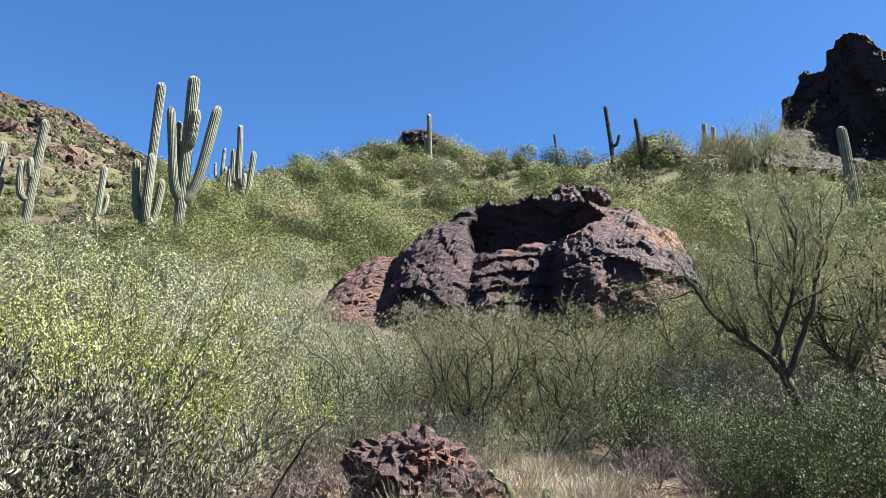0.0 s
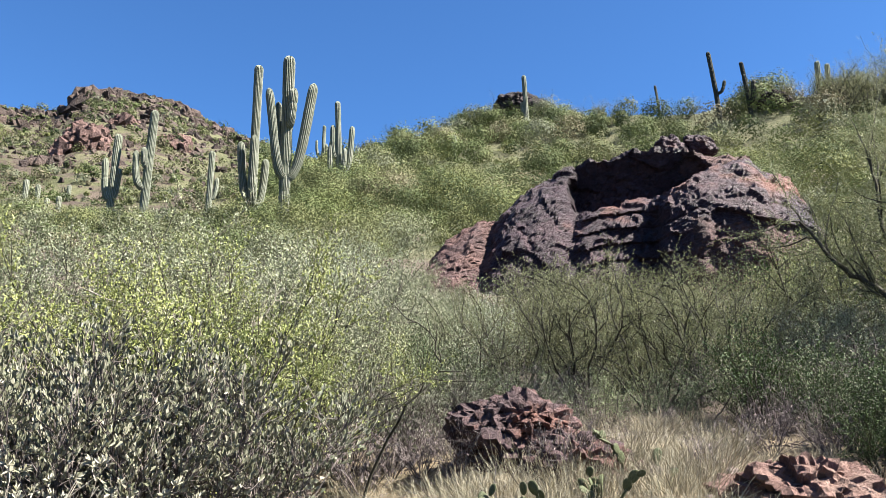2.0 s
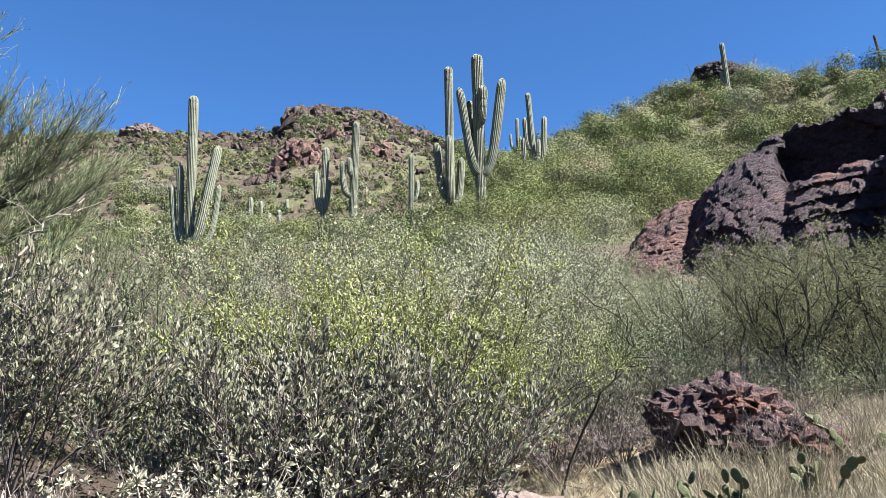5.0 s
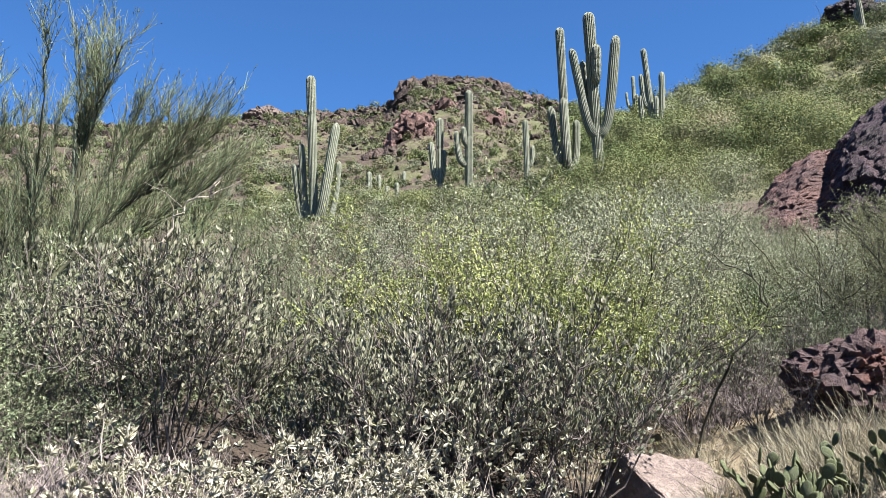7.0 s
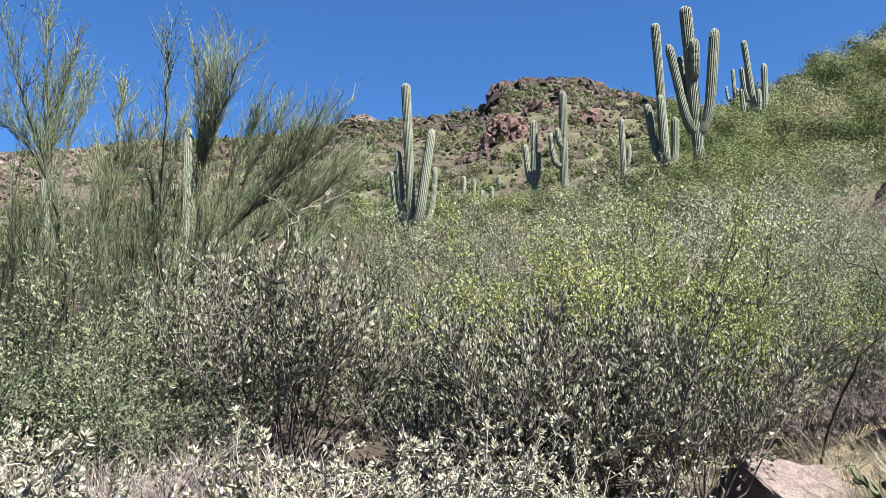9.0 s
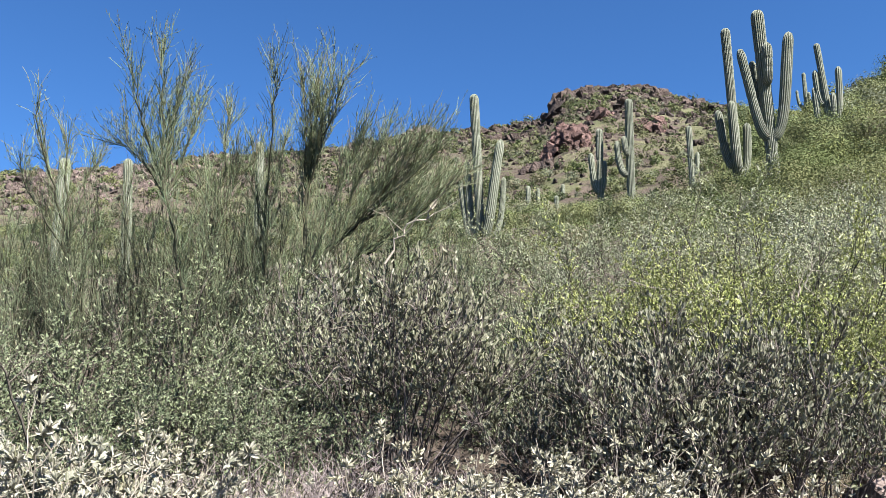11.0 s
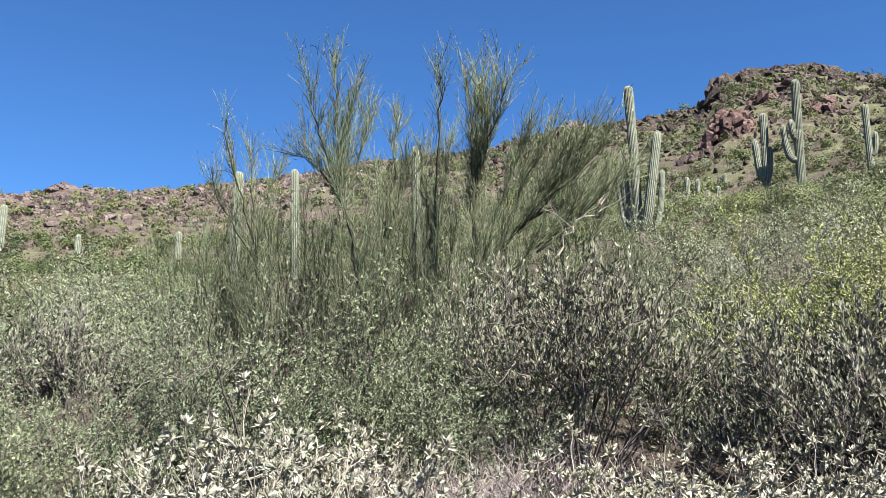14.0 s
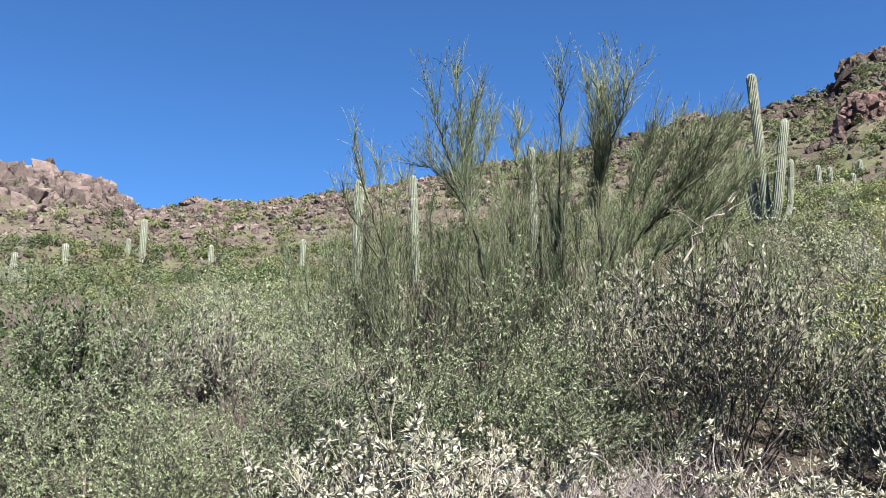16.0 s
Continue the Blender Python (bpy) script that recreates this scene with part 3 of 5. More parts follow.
for nm, lab, mt, az, r, lift, ax, sd in HILL_ROCKS:
    k = max(ax)
    rb = rock_shape([((0, 0, 0), ax), ((ax[0] * 0.5, -ax[1] * 0.2, -ax[2] * 0.3), (ax[0] * 0.7, ax[1], ax[2] * 0.8)), ((-ax[0] * 0.5, 0, -ax[2] * 0.2), (ax[0] * 0.6, ax[1] * 0.9, ax[2] * 0.6))],
                    5, sd, coarse=(1.2 / k, 0.24 * ax[2]), blocks=(3.4 / k, 0.24 * ax[2]), fine=(6.0 / k, 0.10 * ax[2]))
    solid(nm, rb, mt, lab, "rock", at=on_ground(az, r, az, -lift))


def hull_blocks(count, seed, corners=11):
    """Angular stones of unit size: hulls of scattered points."""
    rng = random.Random(seed)
    made = []
    for _ in range(count):
        bm = bmesh.new()
        for _ in range(corners):
            d = Vector((rng.gauss(0, 1), rng.gauss(0, 1), rng.gauss(0, 1))).normalized()
            bm.verts.new(Vector([math.copysign(abs(c) ** 0.6, c) for c in d]) * rng.uniform(0.8, 1.1))
        bmesh.ops.convex_hull(bm, input=bm.verts)
        bmesh.ops.delete(bm, geom=[v for v in bm.verts if not v.link_faces], context="VERTS")
        bmesh.ops.triangulate(bm, faces=bm.faces[:])
        bm.verts.index_update()
        made.append((np.array([v.co[:] for v in bm.verts]), np.array([[v.index for v in f.verts] for f in bm.faces])))
        bm.free()
    return made


BLOCKS = hull_blocks(28, 5)


def add_block(b, rng, at, size, mat=0):
    v, f = BLOCKS[rng.integers(len(BLOCKS))]
    th = rng.uniform(0, 2 * np.pi)
    c, sn = np.cos(th), np.sin(th)
    v = v * size * rng.uniform(0.7, 1.25, 3)
    tip = rng.normal(0, 0.25)
    v = v @ np.array(((1, 0, 0), (0, np.cos(tip), np.sin(tip)), (0, -np.sin(tip), np.cos(tip)))) @ np.array(((c, sn, 0), (-sn, c, 0), (0, 0, 1.0)))
    b.add(v + np.asarray(at), f, mat)


def block_cliff(name, label, mat, az_range, r_range, size, count, seed, lift, tall=1.0):
    """A broken cliff: angular blocks crowded on the slope, taller towards the middle of their stretch."""
    rng = np.random.default_rng(seed)
    b = Build()
    for _ in range(count):
        u = rng.uniform(-1, 1)
        az = az_range[0] + (az_range[1] - az_range[0]) * (u * 0.5 + 0.5)
        r = rng.uniform(*r_range)
        x, y = polar(az, r)
        s_ = size * min(rng.lognormal(0, 0.45), 2.0) * (1.15 - 0.6 * u * u)
        add_block(b, rng, (x, y, ground_z(x, y) + lift * (1 - u * u) * rng.uniform(0, 1)), np.array((s_, s_, s_ * tall)))
    return solid(name, b, mat, label, "rock", kind="stuff")


block_cliff("red_cliff", "rust-red broken cliff on the butte", M_REDCLIFF, (0.2, 3.8), (74, 81), 0.36, 290, 43, 1.7, 1.4)
block_cliff("red_cliff", "small rust-red ledge on the butte", M_REDCLIFF, (-5.0, -2.8), (83, 87), 0.40, 70, 44, 0.6)
block_cliff("red_cliff", "small rust-red ledge on the butte", M_REDCLIFF, (-1.5, 0.4), (90, 94), 0.40, 56, 45, 0.6)
block_cliff("red_cliff", "low rust-red ledge on the butte", M_BUTTE, (3.0, 5.2), (70, 74), 0.36, 56, 46, 0.3)
block_cliff("butte_cap", "dark steep rocky edge of the butte's cap", M_BUTTE, (1.4, 3.0), (121, 128), 0.65, 110, 47, 1.0, 1.4)
block_cliff("butte_cap", "dark rocky cap of the butte", M_BUTTE, (-1.6, 2.2), (122, 131), 0.55, 150, 48, 0.3)
block_cliff("butte_cap", "dark rocky cap of the butte", M_BUTTE, (-5.0, -1.0), (123, 131), 0.55, 150, 49, 0.3)
block_cliff("butte_cap", "dark rocky shoulder of the butte", M_BUTTE, (-9.5, -4.6), (112, 130), 0.45, 150, 50, 0.2)
block_cliff("ridge_crag", "tan weathered granite crag with steep fractured faces", M_RIDGE, (51.6, 57.0), (128, 163), 0.72, 290, 51, 0.5, 2.0)
block_cliff("ridge_crag", "tan weathered granite crag with steep fractured faces", M_RIDGE, (55.0, 64.0), (128, 160), 0.85, 290, 52, 0.6, 2.0)
block_cliff("ridge_crag", "pinkish fractured cliff low on the ridge", M_RIDGE, (52.0, 63.0), (100, 130), 0.55, 290, 53, 0.3, 1.6)

SMALL_ROCKS = [
    # name, label, material, az, r, half axes, seed, sink
    ("red_boulder", "broken dark red lava boulder among dry grass", M_REDROCK, -28.5, 5.4, (0.40, 0.34, 0.25), 5, -0.11),
    ("red_boulder", "low broken lava rock half buried in dry grass", M_REDROCK, -32.0, 5.2, (0.42, 0.32, 0.24), 12, 0.06),
    ("red_boulder", "low pinkish layered boulder beside dry grass", M_PINKROCK, -46.0, 4.9, (0.42, 0.32, 0.22), 8, 0.07),
    ("pale_boulder", "angular pale pinkish boulder on bare soil", M_PALEROCK, -15.9, 4.6, (0.36, 0.30, 0.31), 26, 0.03),
    ("pale_boulder", "small flat pale stone on bare soil", M_PALEROCK, -19.2, 4.6, (0.16, 0.14, 0.08), 23, 0.02),
    ("dark_boulder", "dark boulder perched on the outcrop", M_BOULDER, -39.2, 20.4, (0.34, 0.34, 0.30), 31, -3.30),
    ("dark_boulder", "dark boulder perched on the outcrop", M_BOULDER, -41.2, 20.6, (0.36, 0.34, 0.30), 32, -3.30),
]


def angular_rock(ax, seed):
    """A split stone: a peak, a bright sloping top and an undercut face, cut finer and roughened."""
    bm = bmesh.new()
    for p in ((-0.45, -0.25, 1.0), (0.75, 0.5, 0.85), (1.0, 0.2, 0.5), (0.95, -0.75, -0.3), (0.25, -0.95, 0.25), (0.1, -0.45, -0.8), (-1.0, 0.1, -0.7), (-0.85, 0.6, 0.45), (0.9, 0.9, -0.8), (-0.6, 0.9, -0.8)):
        bm.verts.new((p[0] * ax[0], p[1] * ax[1], p[2] * ax[2]))
    bmesh.ops.convex_hull(bm, input=bm.verts)
    bmesh.ops.bevel(bm, geom=bm.edges[:], offset=0.03 * ax[0], segments=1, affect="EDGES", clamp_overlap=True)
    bmesh.ops.triangulate(bm, faces=bm.faces[:])
    for _ in range(3):
        bmesh.ops.subdivide_edges(bm, edges=[e for e in bm.edges if e.calc_length() > 0.06 * ax[0]], cuts=1)
        bmesh.ops.triangulate(bm, faces=bm.faces[:])
    bm.verts.index_update()
    v = []
    for vert in bm.verts:
        q = vert.co / ax[0] * 2.2 + Vector((seed, 0, 0))
        v.append(vert.co * (1 + 0.12 * crackle(q, 0.8, 1.0) + 0.05 * fbm(q, 4)))
    b = Build()
    b.add(v, [[x.index for x in f.verts] for f in bm.faces])
    bm.free()
    return b


for nm, lab, mt, az, r, ax, sd, sink in SMALL_ROCKS:
    k = ax[0]
    if nm == "pale_boulder":
        rb = angular_rock(ax, sd)
    elif nm == "red_boulder":
        rb = rock_shape([((0, 0, 0), ax), ((k * 0.35, 0, -ax[2] * 0.3), (k * 0.85, ax[1], ax[2] * 0.75))], 5, sd, coarse=(1.6 / k, 0.25 * k), blocks=(2.6 / k, 0.20 * k), fine=(7.0 / k, 0.05 * k))
        brng = np.random.default_rng(sd)
        for i in range(300):
            d = brng.normal(size=3)
            d /= np.linalg.norm(d)
            d[2] = abs(d[2])
            add_block(rb, brng, d * np.array(ax) * brng.uniform(0.80, 0.98), k * 0.055 * min(brng.lognormal(0, 0.5), 2.6) * np.array((1.2, 1.2, 0.7)))
    else:
        rb = rock_shape([((0, 0, 0), ax), ((ax[0] * 0.35, 0, -ax[2] * 0.3), (ax[0] * 0.85, ax[1], ax[2] * 0.75))], 6 if r < 10 else 5, sd, coarse=(1.6 / k, 0.25 * k), blocks=(2.6 / k, (0.10 if nm == "dark_boulder" else 0.20) * k), fine=(7.0 / k, 0.05 * k))
    solid(nm, rb, mt, lab, "rock", at=on_ground(az, r, az, sink))


# ---- saguaros ----
def rib_tube(b, pts, radii, ribs, rng):
    """A fluted column with pale spiny ridges along its path, closed by a dome."""
    pts, radii = np.asarray(pts), np.asarray(radii)
    n = len(pts)
    d = np.gradient(pts, axis=0)
    d /= np.linalg.norm(d, axis=1)[:, None]
    a = np.cross(d, (0.0, 1.0, 0.02))
    a /= np.linalg.norm(a, axis=1)[:, None]
    c = np.cross(d, a)
    offs, depth = np.array([-0.13, 0.13, 0.36, 0.64]), np.array([1.0, 1.0, 0.86, 0.86])
    th = ((np.arange(ribs)[:, None] + offs[None]) * 2 * np.pi / ribs).ravel()
    rr = np.tile(depth, ribs)
    m = len(th)
    wob = 1 + rng.normal(0, 0.012, (n, 1)) + rng.normal(0, 0.012, (1, m))
    v = pts[:, None] + (radii[:, None] * rr[None] * wob)[..., None] * (a[:, None] * np.cos(th)[None, :, None] + c[:, None] * np.sin(th)[None, :, None])
    i = np.arange(n - 1)[:, None] * m + np.arange(m)[None]
    j = np.arange(n - 1)[:, None] * m + (np.arange(m)[None] + 1) % m
    mats = np.tile(np.tile([1, 0, 0, 0], ribs), n - 1)
    b.add(v, np.stack([i, j, j + m, i + m], -1).reshape(-1, 4), mats)


def dome_radii(n, length, r, rng, foot=1.0, pinch=3):
    s = np.linspace(0, length, n)
    # crowd the rings towards the tip
    s = length * (1 - (1 - s / length) ** 1.35)
    rad = np.full(n, r)
    rad *= 1 + 0.05 * np.sin(s / length * 5 + rng.uniform(0, 6))
    for _ in range(pinch * 2):
        rad *= 1 - rng.uniform(0.04, 0.15) * np.exp(-((s - rng.uniform(0.1, 0.9) * length) / (0.25 * r)) ** 2)
    t = np.clip((s - (length - 1.3 * r)) / (1.3 * r), 0, 1)
    rad *= np.sqrt(np.maximum(1 - t ** 2.2, 0.0004))
    rad *= foot + (1 - foot) * np.clip(s / (2.2 * r), 0, 1)
    return s / length, rad


def saguaro(label, az, r, height, radius, lean, arms, seed, ribs=16, rings=44, skin=None, sink=0.1):
    """lean: offset of the tip (right, away). arms: (height, side offset right, depth, rise, tip drift right, radius)."""
    rng = np.random.default_rng(seed)
    x, y = polar(az, r)
    ob = thing("saguaro_cactus", label, "cactus", "saguaros on the hillside", at=pose(x, y, ground_z(x, y) - sink, 0, 0, az))
    b = Build()
    t, rad = dome_radii(rings, height, radius, rng)
    curve = np.stack([lean[0] * t ** 1.4, lean[1] * t, height * t], 1)
    rib_tube(b, curve, rad, ribs, rng)
    part("trunk", b, skin or [M_SAG, M_SPINE], ob, smooth=False)
    for h, ox_, od, rise, drift, ra in arms:
        base = np.array([lean[0] * (h / height) ** 1.4, lean[1] * h / height, h])
        p0, p1 = base, base + np.array([ox_ * 0.95, od * 0.95, -0.10 * rise * (rise < 2.5) - 0.1])
        p2, p3 = base + np.array([ox_ * 1.05, od * 1.05, rise * 0.35]), base + np.array([ox_ + drift, od, rise])
        length = rise + 0.6 * math.hypot(ox_, od)
        t, rad = dome_radii(max(16, rings * 2 // 3), length, ra, rng, foot=0.72, pinch=2)
        q = t[:, None]
        pts = (1 - q) ** 3 * p0 + 3 * (1 - q) ** 2 * q * p1 + 3 * (1 - q) * q * q * p2 + q ** 3 * p3
        ab = Build()
        rib_tube(ab, pts, rad, max(8, ribs - 3), rng)
        part("arm", ab, skin or [M_SAG, M_SPINE], ob)
    return ob


saguaro("tall many-armed saguaro with pale ribs above bushes", -11.7, 32, 7.45, 0.235, (-0.1, 0), [(2.2, 0.58, -0.1, 4.1, 0.40, 0.20), (2.2, -0.42, -0.4, 3.6, -0.40, 0.18), (4.4, 0.18, -0.36, 1.5, 0.02, 0.18), (2.7, -0.3, 0.5, 2.9, -0.12, 0.15)], 1, 20)
saguaro("tall slender saguaro with short side arms", -9.45, 34.5, 7.4, 0.20, (-0.05, 0), [(1.4, -0.42, 0.0, 2.4, -0.18, 0.18), (1.0, -0.02, -0.42, 3.0, -0.02, 0.18), (1.0, 0.42, 0.3, 2.2, 0.08, 0.16)], 2, 19)
saguaro("saguaro with four upright arms on the slope", -15.5, 52, 6.9, 0.20, (-0.35, 0), [(1.3, 0.62, 0, 3.9, 0.12, 0.19), (3.0, -0.42, 0, 2.2, -0.05, 0.18), (0.8, -0.62, 0, 3.0, -0.05, 0.19), (2.0, 0.32, -0.3, 1.5, 0.0, 0.16)], 3, 13, sink=0.75)
saguaro("small far saguaro with candelabra arms", -14.2, 84, 5.0, 0.2, (0, 0), [(1.4, 0.7, 0, 1.9, 0.05, 0.15), (1.4, -0.7, 0, 1.9, -0.05, 0.15), (1.2, 0.3, -0.4, 1.6, 0.0, 0.15)], 4, 10, rings=24)
saguaro("saguaro with one crooked arm and a stub", -2.3, 44, 7.3, 0.22, (0.15, 0), [(3.0, -0.58, -0.1, 1.9, -0.06, 0.18), (4.1, -0.25, -0.2, 1.0, -0.03, 0.16)], 5, 18, sink=0.9)
saguaro("saguaro with two short arms on the slope", -0.2, 45, 5.2, 0.20, (0.1, 0), [(1.6, -0.35, 0, 2.2, -0.12, 0.18), (1.7, 0.20, 0, 1.6, 0.08, 0.16)], 6, 14)
saguaro("thick saguaro with heavy leaning arms", 8.55, 23.5, 4.75, 0.135, (-0.12, 0), [(0.30, 0.30, -0.3, 2.9, 0.36, 0.14), (0.4, -0.26, 0.2, 2.3, -0.12, 0.10), (0.3, -0.42, 0.3, 1.8, -0.15, 0.09), (0.3, 0.62, 0.3, 1.9, 0.12, 0.085)], 7, 18, sink=0.3)
saguaro("plain green saguaro with one short arm", -6.5, 50, 4.4, 0.19, (0, 0), [(1.4, 0.35, 0, 1.3, 0.05, 0.14)], 8, 12, rings=28)
# three backlit saguaros (-42.8, -44.8, -38.7): their shade is put into the skin colour
saguaro("shaded leaning saguaro high on the slope", -42.8, 59, 6.3, 0.165, (-0.6, 0), [(3.0, 0.5, 0, 0.9, 0.15, 0.13)], 9, 13, skin=[M_SAG_SHADED, M_SPINE_SHADED])
saguaro("shaded upright saguaro with one arm", -44.8, 60, 4.4, 0.165, (-0.45, 0), [(1.2, 0.35, -0.4, 1.5, 0.05, 0.20)], 10, 13, skin=[M_SAG_SHADED, M_SPINE_SHADED])
saguaro("slim saguaro before the rocky knoll", -29.15, 73, 5.6, 0.24, (-0.25, 0), [(1.9, -0.4, 0, 1.0, 0, 0.16)], 11, 11, rings=28)
saguaro("thin far saguaro on the skyline", -38.7, 67, 3.1, 0.11, (-0.3, 0), [], 12, 9, rings=20, skin=[M_SAG_SHADED, M_SPINE_SHADED])
saguaro("short saguaro on the shrubby slope", -23.8, 64, 1.9, 0.2, (0, 0), [], 13, 10, rings=18)
saguaro("rounded saguaro in the shade of the crag", -58.4, 44, 5.6, 0.27, (-0.35, 0), [], 14, 14)
saguaro("young far saguaro on the skyline", -49.2, 64, 3.2, 0.19, (0, 0), [], 15, 10, rings=18)
saguaro("young far saguaro on the skyline", -49.8, 64.5, 2.8, 0.18, (0, 0), [], 16, 10, rings=18)
for k, (az, r, h, ra) in enumerate([(4.9, 52, 2.0, 0.17), (3.6, 50, 1.4, 0.15), (2.9, 50, 1.6, 0.16), (4.2, 54, 1.3, 0.15), (5.6, 46, 1.2, 0.14), (2.4, 56, 1.2, 0.15)]):
    saguaro("young unbranched saguaro in the valley", az, r, h, ra, (0, 0), [], 20 + k, 11, rings=20)
saguaro("pale upright saguaro behind brushwood", 37.0, 24, 3.5, 0.15, (0.05, 0), [], 40, 14)
saguaro("pale upright saguaro behind brushwood", 32.8, 24, 3.4, 0.13, (-0.1, 0), [], 41, 14)
saguaro("tall single saguaro behind brushwood", 24.2, 27, 4.3, 0.14, (-0.05, 0), [], 42, 14)
for k, (az, r, h, ra) in enumerate([(51.0, 58, 3.1, 0.22), (46.6, 55, 1.7, 0.18), (55.7, 52, 1.9, 0.2), (58.6, 46, 1.4, 0.18), (40.4, 50, 2.4, 0.2), (51.9, 60, 1.6, 0.17)]):
    saguaro("far unbranched saguaro below the ridge", az, r, h, ra, (0, 0), [], 50 + k, 11, rings=20)


# ---- plants ----
def runs(rng, p0, d0, length, n, wob, up):
    """Many wandering shoots at once: start, heading, length -> points (count, n + 1, 3)."""
    p, d = np.array(p0, dtype=float), np.array(d0, dtype=float)
    out = [p]
    for _ in range(n):
        d = d + rng.normal(0, wob, d.shape) + np.array((0, 0, up))
        d /= np.linalg.norm(d, axis=1)[:, None]
        p = p + d * (length / n)[:, None]
        out.append(p)
    return np.stack(out, 1)


def tubes(b, lines, r0, r1, sides=3, mat=0):
    n, k = lines.shape[:2]
    d = np.gradient(lines, axis=1)
    d /= np.linalg.norm(d, axis=2)[..., None] + 1e-12
    a = np.cross(d, np.array((0.31, 0.93, 0.2)))
    a /= np.linalg.norm(a, axis=2)[..., None] + 1e-9
    c = np.cross(d, a)
    th = np.arange(sides) * 2 * np.pi / sides
    rad = (np.asarray(r0)[..., None] + (np.asarray(r1) - np.asarray(r0))[..., None] * np.linspace(0, 1, k)) * np.ones((n, 1))
    v = lines[:, :, None] + rad[:, :, None, None] * (a[:, :, None] * np.cos(th)[:, None] + c[:, :, None] * np.sin(th)[:, None])
    base = (np.arange(n) * k * sides)[:, None, None]
    i = base + np.arange(k - 1)[None, :, None] * sides + np.arange(sides)[None, None]
    j = base + np.arange(k - 1)[None, :, None] * sides + (np.arange(sides)[None, None] + 1) % sides
    b.add(v, np.stack([i, j, j + sides, i + sides], -1).reshape(-1, 4), mat)


def sprout(rng, lines, per, lo, hi, spread, up):
    """Starts and headings of side shoots spread over the given shoots."""
    n, k = lines.shape[:2]
    idx = np.repeat(np.arange(n), per)
    t = rng.uniform(lo, hi, len(idx)) * (k - 1)
    i0 = np.minimum(t.astype(int), k - 2)
    f = (t - i0)[:, None]
    p = lines[idx, i0] * (1 - f) + lines[idx, i0 + 1] * f
    d = lines[idx, i0 + 1] - lines[idx, i0]
    d /= np.linalg.norm(d, axis=1)[:, None] + 1e-9
    d = d + rng.normal(0, spread, d.shape) + np.array((0, 0, up))
    return p, d / np.linalg.norm(d, axis=1)[:, None]


def ribbons(b, lines, width, rng, mat=0):
    """Flat slivers for the thinnest twigs."""
    n, k = lines.shape[:2]
    d = lines[:, -1] - lines[:, 0]
    side = np.cross(d, rng.normal(size=(n, 3)))
    side /= np.linalg.norm(side, axis=1)[:, None] + 1e-9
    w = (np.broadcast_to(width, (n,))[:, None] * np.linspace(1.0, 0.5, k))[..., None] * side[:, None]
    v = np.stack([lines - w, lines + w], 2)
    i = (np.arange(n) * k * 2)[:, None] + np.arange(k - 1)[None] * 2
    b.add(v, np.stack([i, i + 1, i + 3, i + 2], -1).reshape(-1, 4), mat)


